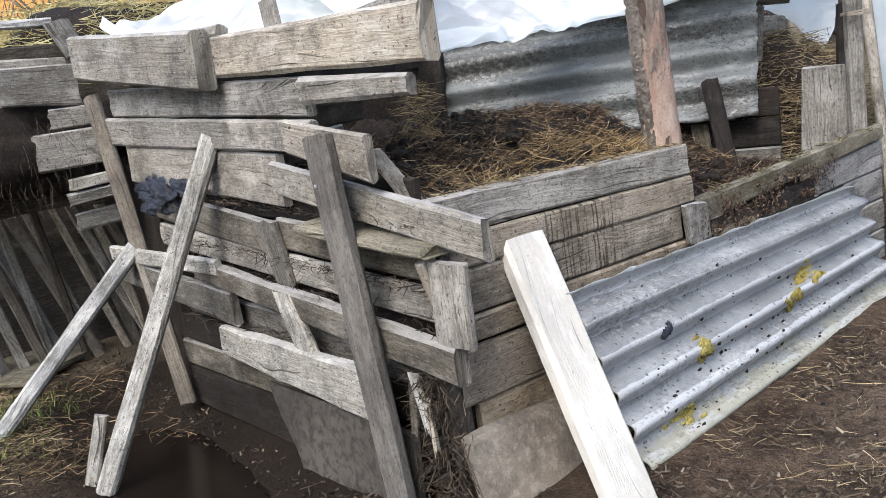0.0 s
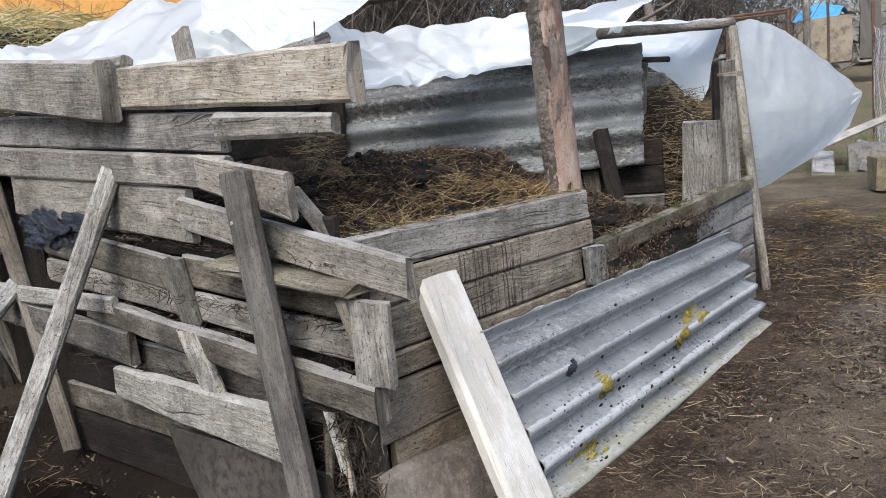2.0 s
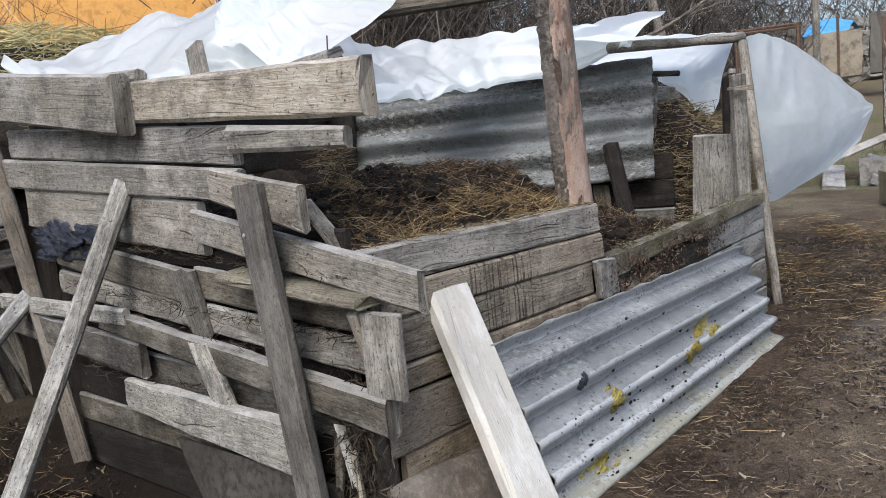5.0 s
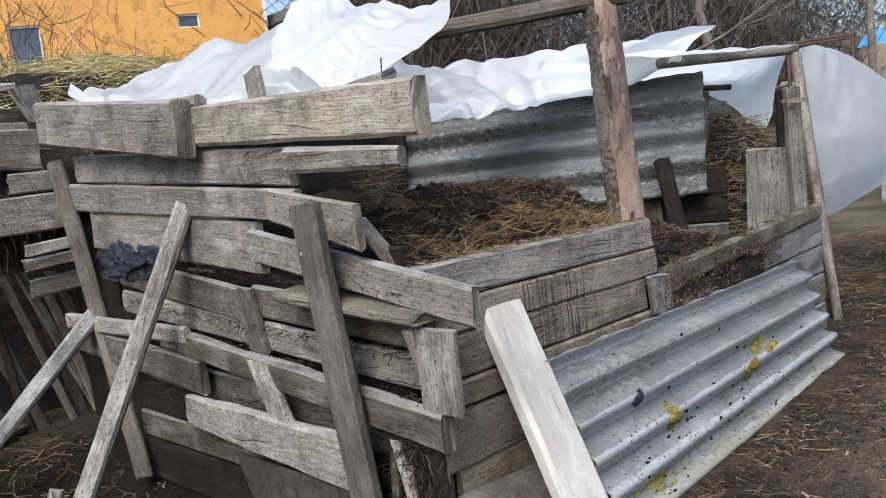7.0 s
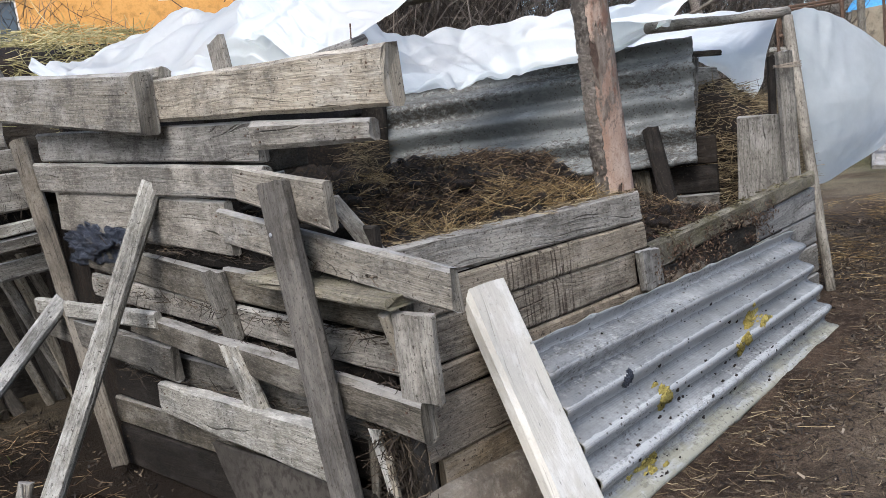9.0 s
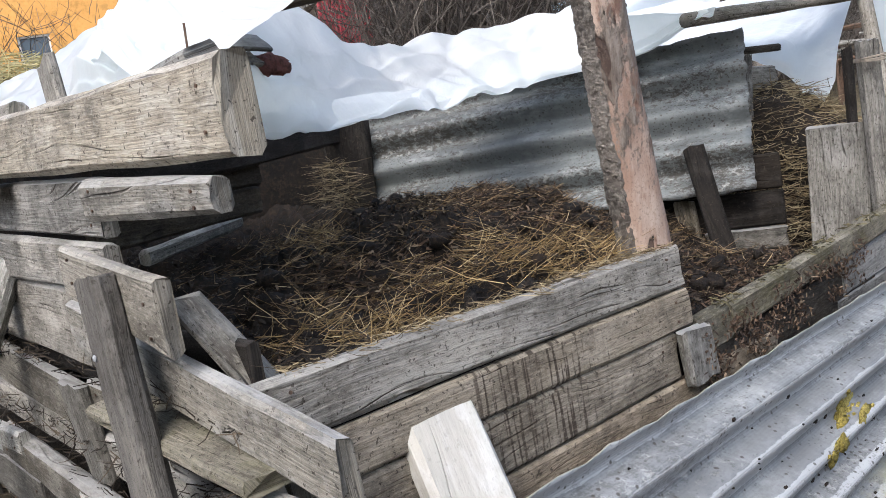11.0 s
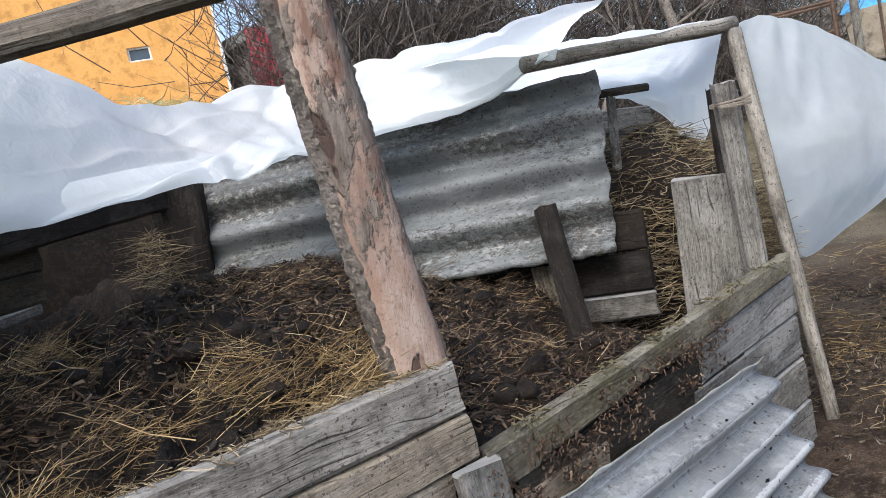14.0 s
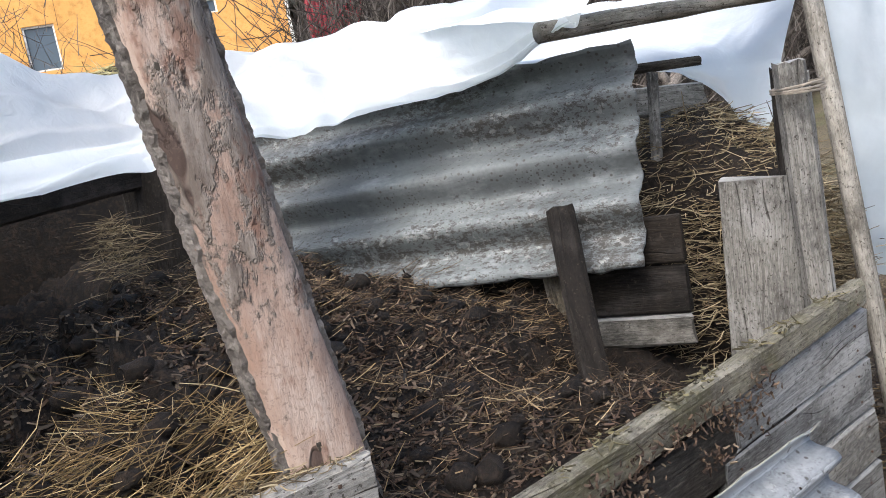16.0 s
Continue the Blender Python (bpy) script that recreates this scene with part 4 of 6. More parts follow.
stems("straw", tufts(((0.80, 0.20, 0.06, 330, 0.2), (0.95, 0.10, 0.05, 300, 0.0), (0.62, 0.30, 0.06, 200, 0.5), (0.30, 0.16, 0.07, 520, 0.4), (0.16, 0.30, 0.05, 240, 1.2), (0.62, 0.85, 0.07, 320, 0.6), (0.85, 0.42, 0.06, 160, 2.2), (0.45, 0.62, 0.06, 160, 1.0), (1.0, 0.28, 0.07, 260, 0.3)), 76), STRAW_GOLD, "tufts of yellow straw sticking out of the manure", "straw")


def dung_clods(count, seed):
    rng = random.Random(seed)
    verts, faces = [], []
    one = lump_bm((0, 0, 0), (1, 1, 1), 3, 0.3, 2)
    one.verts.index_update()
    shape = [v.co.copy() for v in one.verts]
    tris = [[v.index for v in f.verts] for f in one.faces]
    one.free()
    for _ in range(count):
        x, y = rng.uniform(0.05, 1.9), rng.uniform(0.05, 1.5)
        if noise.noise(V((x * 3.1, y * 3.1, 44))) < -0.05:
            continue
        r = rng.choice((0.008, 0.012, 0.018, 0.028))
        base, turn = len(verts), rng.uniform(0, 6.3)
        for co in shape:
            k = r * (1 + 0.5 * noise.noise(co * 2.5 + V((base * 0.13, 0, 0))))
            cx, cy = co.x * math.cos(turn) - co.y * math.sin(turn), co.x * math.sin(turn) + co.y * math.cos(turn)
            verts.append((x + cx * k * 1.3, y + cy * k, manure_z(x, y) + r * 0.3 + co.z * k * 0.8))
        faces.extend([base + i for i in t] for t in tris)
    me = bpy.data.meshes.new("dung_clods")
    me.from_pydata(verts, [], faces)
    me.materials.append(MANURE_AND_SHADE)
    me.polygons.foreach_set("use_smooth", [True] * len(me.polygons))
    tagged(new("dung_clods", me), "dark clods of dung on the manure", "manure", "", "stuff")


dung_clods(900, 81)


# ---- peeled trunk, roof beam and the frame by the path ----
def build_trunk():
    pts = [V((1.10, 0.075, 0.62)).lerp(V((0.895, -0.02, 1.72)), i / 16) + V((0.012 * noise.noise(V((i * 0.5, 1, 0))), 0.0, 0.0)) for i in range(17)]
    radii = [0.066 - 0.010 * i / 16 + 0.002 * noise.noise(V((i * 0.9, 4, 0))) for i in range(17)]
    bm = tube_bm(pts, radii, 14, 0.06, 3)
    face = V((-0.25, -0.9, 0.1)).normalized()
    for v in bm.verts:
        near = min(pts, key=lambda p: (p - v.co).length)
        d = (v.co - near).dot(face)
        if d > 0.038:
            v.co -= face * (d - 0.038)
    ob = tagged(mesh_object("trunk_post", bm, BARE, None, True), "peeled leaning trunk post with bark along its edges", "post")
    side = V((0.96, -0.27, 0.1)).normalized()
    for sign in (-1, 1):
        strip = bmesh.new()
        rows = []
        for i in range(241):
            k = min(i / 15, 15.99)
            p = pts[int(k)].lerp(pts[int(k) + 1], k - int(k))
            r = radii[int(k)]
            start = (0.95 if sign < 0 else 1.25) + 0.16 * noise.noise(V((i * 0.05, sign, 3))) + 0.10 * noise.noise(V((i * 0.3, sign, 8)))
            row = []
            for j in range(13):
                ang = start + j * 0.11
                skin = min(r, 0.038 / max(math.cos(ang), 0.05))
                lift = 0.0035 + 0.005 * noise.noise(V((i * 0.22, j * 0.7, sign + 5))) + 0.003 * noise.noise(V((i * 0.7, j * 1.6, sign + 9)))
                row.append(strip.verts.new(p + (face * math.cos(ang) + side * sign * math.sin(ang)) * (skin + (lift if 0 < j < 12 else -0.006))))
            rows.append(row)
        for i in range(240):
            for j in range(12):
                strip.faces.new((rows[i][j], rows[i][j + 1], rows[i + 1][j + 1], rows[i + 1][j]))
        bmesh.ops.recalc_face_normals(strip, faces=strip.faces)
        part("bark", strip, BARK, ob, "grey strip of bark", False)
    for x, z, size in ((0.0, 0.30, 0.007), (0.03, 0.52, 0.005), (-0.02, 0.78, 0.008)):
        knot = lump_bm(V((1.10, 0.075, 0.62)).lerp(V((0.895, -0.02, 1.72)), z) + face * 0.037 + side * x, (size, size * 0.5, size * 1.8), int(z * 100), 0.35, 2)
        part("knot", knot, DARK, ob, "dark broken knot")


build_trunk()
timber("roof_beam", (0.95, -0.095, 1.69), (0.27, 0.446, 1.622), 0.055, 0.045, POST, "dark weathered beam resting on the trunk post", "beam", 101, (-0.55, -0.65, 0.2))


def log(name, a, b, r0, r1, material, label, category, seed, sag=0.0, sides=10):
    pts = line(a, b, 12, sag)
    return tagged(mesh_object(name, tube_bm(pts, [r0 + (r1 - r0) * i / 12 for i in range(13)], sides, 0.15, seed), material, None, True), label, category)


log("top_log", (2.10, 0.513, 1.553), (2.95, 0.22, 1.578), 0.027, 0.027, TAN, "grey rounded log across the gate frame", "log", 5)
log("gate_pole", (2.93, 0.215, 1.555), (2.72, -0.01, 0.14), 0.029, 0.024, TAN, "pale slanting pole of the gate frame", "pole", 6)
timber("gate_post", (2.365, -0.012, 1.36), (2.46, 0.02, 0.30), 0.066, 0.06, GREY, "square weathered post standing behind the rail", "post", 102, (-0.6, -0.75, 0))
timber("gate_post", (2.44, 0.005, 1.33), (2.50, 0.03, 0.30), 0.032, 0.04, PALE, "thin pale batten beside the post", "post", 103, (-0.6, -0.75, 0))
timber("upright_board", (2.468, 0.185, 1.085), (2.44, 0.20, 0.55), 0.215, 0.025, GREY, "upright grey board closing the bin", "board", 104, (-0.95, -0.05, 0))
timber("stake", (2.105, 0.545, 1.10), (1.91, 0.315, 0.55), 0.075, 0.05, WET_AND_SHADE, "dark stake holding the corrugated sheet", "stake", 105, (-0.75, -0.65, 0))
timber("stake", (2.62, 0.17, 1.36), (2.60, 0.17, 1.0), 0.035, 0.03, WET_AND_SHADE, "dark thin stake beside the gate post", "stake", 106, (-0.75, -0.65, 0))


def under_boards():
    wall = empty("inner_wall", (2.1, 0.7, 0.6), "dark boards below the standing corrugated sheet", "wall")
    u = V((-0.447, 0.894, 0))
    p = V((2.35, 0.35, 0))
    n = V((0.025, 0.012, 0))
    # Boards under the sheet are coloured near black, one of them paler.
    for zt, zb, l0, l1, mat, seed in ((1.02, 0.885, 0.0, 0.5, WET_AND_SHADE, 111), (0.88, 0.745, 0.0, 0.9, WET_AND_SHADE, 112), (0.742, 0.655, 0.0, 0.75, DAMP, 113), (0.65, 0.5, 0.3, 0.9, WET_AND_SHADE, 114)):
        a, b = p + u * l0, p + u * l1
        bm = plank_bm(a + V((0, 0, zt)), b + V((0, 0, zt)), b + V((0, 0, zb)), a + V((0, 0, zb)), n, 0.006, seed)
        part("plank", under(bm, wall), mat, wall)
    bm = plank_bm(p + u * 0.32 - n + V((0, 0, 0.88)), p + u * 0.30 - n + V((0, 0, 0.60)), p + u * 0.38 - n + V((0, 0, 0.60)), p + u * 0.40 - n + V((0, 0, 0.88)), n * 0.7, 0.006, 115)
    part("batten", under(bm, wall), DAMP, wall)


under_boards()


# ---- inner boards under the plastic ----
def beams_inside():
    wall = empty("inner_wall", (0.7, 1.5, 0.9), "boards under the plastic roof, darkened with the cavity's shade", "wall")
    # Upper rows are darkened: the cavity's shade is put into their colour.
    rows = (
        ((0.10, 1.02, 1.435), (1.62, 2.02, 1.54), 0.18, WET_AND_SHADE, 121),
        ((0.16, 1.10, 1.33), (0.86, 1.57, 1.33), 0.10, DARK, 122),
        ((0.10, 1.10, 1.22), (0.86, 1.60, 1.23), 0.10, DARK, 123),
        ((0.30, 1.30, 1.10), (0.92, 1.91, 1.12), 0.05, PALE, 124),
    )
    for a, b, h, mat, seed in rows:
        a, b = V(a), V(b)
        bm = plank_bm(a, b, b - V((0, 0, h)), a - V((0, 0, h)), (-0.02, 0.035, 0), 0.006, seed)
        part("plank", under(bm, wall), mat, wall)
    # back of the cavity: added board, its black stands for shade
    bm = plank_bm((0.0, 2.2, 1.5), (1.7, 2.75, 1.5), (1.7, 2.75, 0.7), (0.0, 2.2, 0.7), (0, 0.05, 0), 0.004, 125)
    part("back_board", under(bm, wall), MANURE_AND_SHADE, wall, "added board closing the cavity, black for its shade")
    # Slab coloured near black, to carry the shade it stands in.
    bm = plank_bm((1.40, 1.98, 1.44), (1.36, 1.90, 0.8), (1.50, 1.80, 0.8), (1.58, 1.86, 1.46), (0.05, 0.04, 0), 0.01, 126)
    part("upright", under(bm, wall), WET_AND_SHADE, wall, "slab standing beside the sheet, darkened with the cavity's shade")

    # Second added backing board, the cavity's shade painted as black.
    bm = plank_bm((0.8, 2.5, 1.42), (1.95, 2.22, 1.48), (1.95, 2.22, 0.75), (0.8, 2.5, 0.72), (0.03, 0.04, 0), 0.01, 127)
    part("back_board", under(bm, wall), MANURE_AND_SHADE, wall, "added board closing the cavity, black for its shade")


beams_inside()


rngr = random.Random(19)
MOSS = straw_mat("moss_crumbs", ((0.0, (0.03, 0.025, 0.014)), (0.6, (0.085, 0.072, 0.038)), (1.0, (0.22, 0.19, 0.1))))
moss_bits = []
for _ in range(520):
    s = rngr.random()
    if noise.noise(V((s * 14, 2, 0))) < 0.0:
        continue
    x = 1.12 + 1.42 * s
    moss_bits.append(((x, rngr.uniform(-0.035, 0.012), 0.727 + 0.073 * s + rngr.uniform(0.0, 0.006)), flat_way(rngr, 0.4), rngr.uniform(0.006, 0.03), rngr.uniform(0.002, 0.006)))
stems("moss", moss_bits, MOSS, "dry moss and chaff on the top board", "moss")
ledge_bits = []
for _ in range(1100):
    y = rngr.uniform(-0.05, 1.6)
    z = rngr.choice((0.872 + 0.05 * y, 0.70 + 0.05 * y, 0.58 + 0.09 * y, 0.46))
    ledge_bits.append(((lx(y, rngr.uniform(-0.02, 0.05)), y, z + rngr.uniform(0, 0.012)), (rngr.gauss(0, 0.5), rngr.gauss(0, 1), rngr.gauss(0, 0.3)), rngr.uniform(0.01, 0.07), rngr.uniform(0.0015, 0.004)))
stems("straw", ledge_bits, STRAW_DARK, "wet straw caught on the ledges of the boards", "straw")


# ---- polythene ----
def spline(points, t):
    n = len(points) - 1
    k = min(int(t * n), n - 1)
    f = t * n - k
    p = [V(points[min(max(k + d, 0), n)]) for d in (-1, 0, 1, 2)]
    return 0.5 * (2 * p[1] + (p[2] - p[0]) * f + (2 * p[0] - 5 * p[1] + 4 * p[2] - p[3]) * f * f + (3 * p[1] - p[0] - 3 * p[2] + p[3]) * f * f * f)


def cloth(name, rows, nu, nv, fold, material, label, seed, category="plastic sheet", pull=0.35, hem=0.0):
    """A loose sheet through rows of points. fold: depth of its crumples; pull: depth of the long tight folds along it."""
    bm = bmesh.new()
    grid = []
    for i in range(nu + 1):
        s = i / nu
        across = [spline(r, s) for r in rows]
        col = []
        for j in range(nv + 1):
            t = j / nv
            p = spline(across, t)
            q = p + V((seed * 3.7, seed * 1.9, 0)) + 0.12 * V((noise.noise(p * 3), noise.noise(p * 3 + V((9, 0, 0))), 0))
            facet = noise.noise(q * 2.4, noise_basis="VORONOI_F2F1") - 0.3
            small = noise.noise(q * 6.5, noise_basis="VORONOI_F2F1") - 0.3
            swell = noise.noise(q * 2.2)
            ridge = 1 - abs(noise.noise(q * 4.5 + V((2, 5, 1)))) * 3
            long = 1 - abs(noise.noise(V((s * 5 + t * 2.5 + seed, t * 7 - s * 5, seed)))) * 3
            calm = smooth(-0.35, 0.35, noise.noise(q * 1.3 + V((4, 4, 4))))
            k = fold * (1.1 * facet + 0.45 * small * calm + 0.9 * swell + 0.45 * ridge * calm + pull * long)
            edge = 0.25 + 0.75 * smooth(hem, hem + 0.3, t)
            col.append(bm.verts.new(p + V((-0.35, -0.5, 0.7)) * k * edge))
        grid.append(col)
    for i in range(nu):
        for j in range(nv):
            bm.faces.new((grid[i][j], grid[i + 1][j], grid[i + 1][j + 1], grid[i][j + 1]))
    return tagged(mesh_object(name, bm, material, None, True), label, category)


LOW = [(-0.14, 2.05, 1.69), (-0.11, 1.62, 1.54), (-0.05, 1.04, 1.485), (-0.02, 0.36, 1.425), (0.04, 0.25, 1.40), (0.36, 0.60, 1.387), (0.80, 0.82, 1.41), (1.30, 1.0, 1.43), (1.82, 1.04, 1.455), (2.08, 0.78, 1.50), (2.12, 0.42, 1.575)]
MID = [(-0.02, 2.12, 1.72), (0.08, 1.95, 1.74), (0.15, 1.5, 1.66), (0.05, 0.55, 1.63), (0.17, 0.36, 1.575), (0.44, 0.59, 1.54), (0.98, 1.0, 1.53), (1.42, 1.12, 1.58), (1.84, 1.02, 1.62), (2.05, 0.66, 1.63), (2.18, 0.38, 1.66)]
TOP = [(0.12, 2.25, 1.73), (0.31, 2.2, 1.84), (0.45, 1.95, 1.90), (0.52, 1.62, 1.88), (0.60, 1.25, 1.93), (0.78, 1.05, 1.84), (1.15, 1.2, 1.68), (1.55, 1.3, 1.74), (1.92, 1.08, 1.76), (2.06, 0.56, 1.735), (2.31, 0.31, 1.72)]
CURL = [(x + 0.05 + 0.05 * min(i, 6) / 6, y + 0.09, z + 0.05) for i, (x, y, z) in enumerate(LOW)]
SAG = (0, 0, 0, 0, 0.2, 0.8, 1, 1, 0.9, 0.5, 0.1)
BELLY = [V(a).lerp(V(b), 0.3) + V((-0.05, -0.085, -0.035)) * k for a, b, k in zip(LOW, MID, SAG)]
cloth("plastic_sheet", (CURL, LOW, BELLY, MID, TOP), 300, 100, 0.045, FILM, "crumpled white polythene sheet over the bin", 2, hem=0.2)
cloth("plastic_sheet", ([(0.108, 0.236, 1.48), (0.175, 0.197, 1.522), (0.247, 0.165, 1.562), (0.34, 0.14, 1.63), (0.42, 0.2, 1.71)],
      [(0.0, 0.36, 1.50), (0.06, 0.40, 1.57), (0.12, 0.44, 1.65), (0.22, 0.46, 1.74), (0.34, 0.48, 1.80)],
      [(0.0, 0.6, 1.58), (0.1, 0.75, 1.70), (0.25, 0.9, 1.80), (0.4, 1.0, 1.88), (0.55, 1.05, 1.88)]), 90, 90, 0.045, FILM, "loose fold of white polythene thrown over the beam", 9)
cloth("plastic_sheet", ([(2.35, 1.95, 1.70), (3.03, 0.91, 1.44), (3.04, 0.725, 1.38), (3.01, 0.59, 1.30), (2.99, 0.51, 1.19), (2.97, 0.44, 1.16), (3.0, 0.39, 1.25)],
      [(2.3, 1.9, 1.75), (2.85, 1.15, 1.57), (2.97, 0.8, 1.52), (2.99, 0.6, 1.48), (2.98, 0.5, 1.44), (2.98, 0.42, 1.44), (2.98, 0.34, 1.42)],
      [(1.85, 0.36, 1.59), (2.1, 0.34, 1.60), (2.3, 0.32, 1.605), (2.5, 0.30, 1.61), (2.7, 0.28, 1.61), (2.85, 0.26, 1.615), (2.96, 0.25, 1.615)]), 90, 50, 0.018, FILM, "white polythene sheet hung over the log", 5)
cloth("plastic_sheet", ([(3.0, 0.17, 0.70), (3.10, 0.14, 0.68), (3.28, 0.07, 0.74), (3.5, -0.02, 0.82), (3.78, -0.11, 0.95)],
      [(2.86, 0.15, 1.10), (3.1, 0.02, 1.08), (3.4, -0.08, 1.08), (3.65, -0.12, 1.08), (3.9, -0.15, 1.12)],
      [(2.93, 0.19, 1.60), (3.1, 0.13, 1.60), (3.35, 0.04, 1.49), (3.62, -0.06, 1.34), (3.9, -0.15, 1.17)]), 80, 80, 0.022, CLEAR, "cloudy polythene billowing out from the gate frame", 7)


# ---- straw bank behind the sheets and hay on the neighbouring bin ----
def heap(name, center, size, material, label, category, seed, rough=0.25):
    bm = lump_bm(center, size, seed, rough, 4)
    return tagged(mesh_object(name, bm, material, None, True), label, category, "", "stuff")


def straw_ball(center, size, count, length, width, material, label, seed):
    rng = random.Random(seed)
    out = []
    for _ in range(count):
        v = V((rng.gauss(0, 1), rng.gauss(0, 1), abs(rng.gauss(0, 1)) - 0.3)).normalized()
        p = V(center) + V((v.x * size[0], v.y * size[1], v.z * size[2])) * rng.uniform(0.95, 1.12)
        out.append((p, (rng.gauss(0, 1), rng.gauss(0, 1), rng.gauss(-0.05, 0.22)), rng.uniform(*length), rng.uniform(*width)))
    return stems("straw", out, material, label, "straw")


heap("manure_bank", (2.86, 0.64, 0.66), (0.42, 0.42, 0.57), MANURE_AND_SHADE, "old straw manure banked behind the sheets", "manure", 3)
STRAW_OLD = straw_mat("dry_brown_straw", ((0.0, (0.05, 0.036, 0.02)), (0.5, (0.16, 0.12, 0.066)), (1.0, (0.38, 0.31, 0.19))))
straw_ball((2.86, 0.64, 0.66), (0.42, 0.42, 0.57), 13000, (0.04, 0.13), (0.0018, 0.004), STRAW_OLD, "brown straw on the banked manure", 21)
heap("hay_heap", (0.55, 3.75, 1.52), (1.0, 1.05, 0.53), MANURE_AND_SHADE, "hay heaped on the neighbouring bin", "hay", 5)
straw_ball((0.55, 3.75, 1.52), (1.0, 1.05, 0.55), 9000, (0.08, 0.22), (0.003, 0.006), STRAW_PALE, "pale yellow hay on the neighbouring bin", 22)


heap("hay_heap", (2.1, 3.55, 1.47), (0.9, 0.7, 0.5), MANURE_AND_SHADE, "hay heaped behind the plastic", "hay", 6)
straw_ball((2.1, 3.55, 1.47), (0.9, 0.7, 0.52), 5000, (0.08, 0.22), (0.003, 0.006), STRAW_PALE, "pale yellow hay behind the plastic", 23)


straw_ball((1.30, 1.76, 1.12), (0.07, 0.07, 0.15), 350, (0.05, 0.14), (0.001, 0.0025), STRAW_OLD, "dry straw hanging in the corner", 24)


# ---- neighbouring bin ----
def neighbour():
    wall = empty("plank_wall", (-0.6, 2.6, 0.1), "sagging plank wall of the neighbouring bin", "wall")
    y = 2.50

    def board(x0, x1, t0, b0, t1, b1, mat, seed, proud=0.0, tilt=0.10):
        ya, yb = y - proud - tilt * (x0 + 0.2), y - proud - tilt * (x1 + 0.2)
        bm = plank_bm((x0, ya, t0), (x1, yb, t1), (x1, yb, b1), (x0, ya, b0), (0.0, 0.03, 0), 0.008, seed, 0.012)
        part("plank", under(bm, wall), mat, wall)

    board(-0.22, -1.6, 1.80, 1.76, 1.78, 1.74, PALE, 131)
    board(-0.20, -1.6, 1.615, 1.50, 1.645, 1.52, TAN, 132, 0.02)
    board(-0.17, -0.52, 1.575, 1.385, 1.585, 1.41, TAN, 133, 0.05)
    board(-0.5, -1.6, 1.46, 1.36, 1.50, 1.38, GREY, 134, 0.0)
    board(-0.15, -0.33, 1.375, 1.28, 1.375, 1.28, GREY, 135, 0.06)
    board(-0.10, -0.42, 1.275, 1.10, 1.265, 1.09, TAN, 136, 0.09)
    board(-0.10, -0.30, 1.06, 1.00, 1.04, 0.98, PALE, 137, 0.08)
    board(-0.10, -0.32, 0.99, 0.93, 0.97, 0.91, GREY, 138, 0.07)
    board(-0.05, -0.30, 0.89, 0.80, 0.87, 0.78, GREY, 139, 0.02)
    bm = plank_bm((-0.16, 2.40, 1.78), (-0.10, 2.38, 1.60), (-0.20, 2.40, 1.60), (-0.27, 2.42, 1.76), (0, 0.04, 0), 0.006, 140)
    part("stub_board", under(bm, wall), GREY, wall)
    # Dark backing added behind the boards, closing the gaps.
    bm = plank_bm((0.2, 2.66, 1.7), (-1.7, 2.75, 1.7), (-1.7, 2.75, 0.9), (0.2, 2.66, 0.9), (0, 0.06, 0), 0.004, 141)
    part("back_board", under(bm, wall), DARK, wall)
    heap("manure_bank", (-0.8, 2.62, 1.2), (0.85, 0.16, 0.22), MANURE_AND_SHADE, "dark manure bulging between the boards", "manure", 9, 0.4)
    stakes = empty("stake_fence", (-0.5, 3.2, 0.05), "row of slanting bare stakes below the neighbouring bin", "fence")
    rng = random.Random(8)
    for i in range(17):
        x = -1.15 + i * 0.068 + rng.uniform(-0.015, 0.015)
        w = rng.uniform(0.035, 0.065)
        lean = 0.20 + rng.uniform(-0.12, 0.12)
        yy = 3.02 + rng.uniform(-0.05, 0.05)
        top = 0.98 + rng.uniform(-0.16, 0.08)
        bm = plank_bm((x, yy, top), (x + lean, yy - 0.1, 0.0), (x + lean + w, yy - 0.1, 0.0), (x + w, yy, top), (0, 0.03, 0), 0.006, 150 + i)
        part("stake", under(bm, stakes), rng.choice((TAN, POST, GREY, DARK, TAN)), stakes)
    # Dark backing added behind the stakes, filling the view between them.
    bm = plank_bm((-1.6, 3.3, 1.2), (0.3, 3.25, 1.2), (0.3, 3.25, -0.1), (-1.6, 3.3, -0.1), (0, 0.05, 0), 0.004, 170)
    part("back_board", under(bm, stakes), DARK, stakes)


neighbour()
rng0 = random.Random(31)
stems("straw", [((rng0.uniform(-1.2, -0.15), 2.44 + rng0.uniform(-0.06, 0.05), rng0.uniform(0.95, 1.35)), (rng0.uniform(-0.4, 0.4), -0.3, -1), rng0.uniform(0.04, 0.12), 0.002) for _ in range(350)], STRAW_DARK, "straw hanging out between the boards", "straw")
# ---- black plastic stuffed into a gap ----
bm = lump_bm((-0.16, 1.64, 0.955), (0.035, 0.30, 0.07), 4, 0.7, 5)
for v in bm.verts:
    v.co += V((-0.02, 0.0, 0.012)) * (noise.noise(v.co * 16, noise_basis="VORONOI_F2F1") - 0.3)
tagged(mesh_object("black_plastic", bm, BLACK, None, True), "crumpled black plastic stuffed between the boards", "plastic sheet")


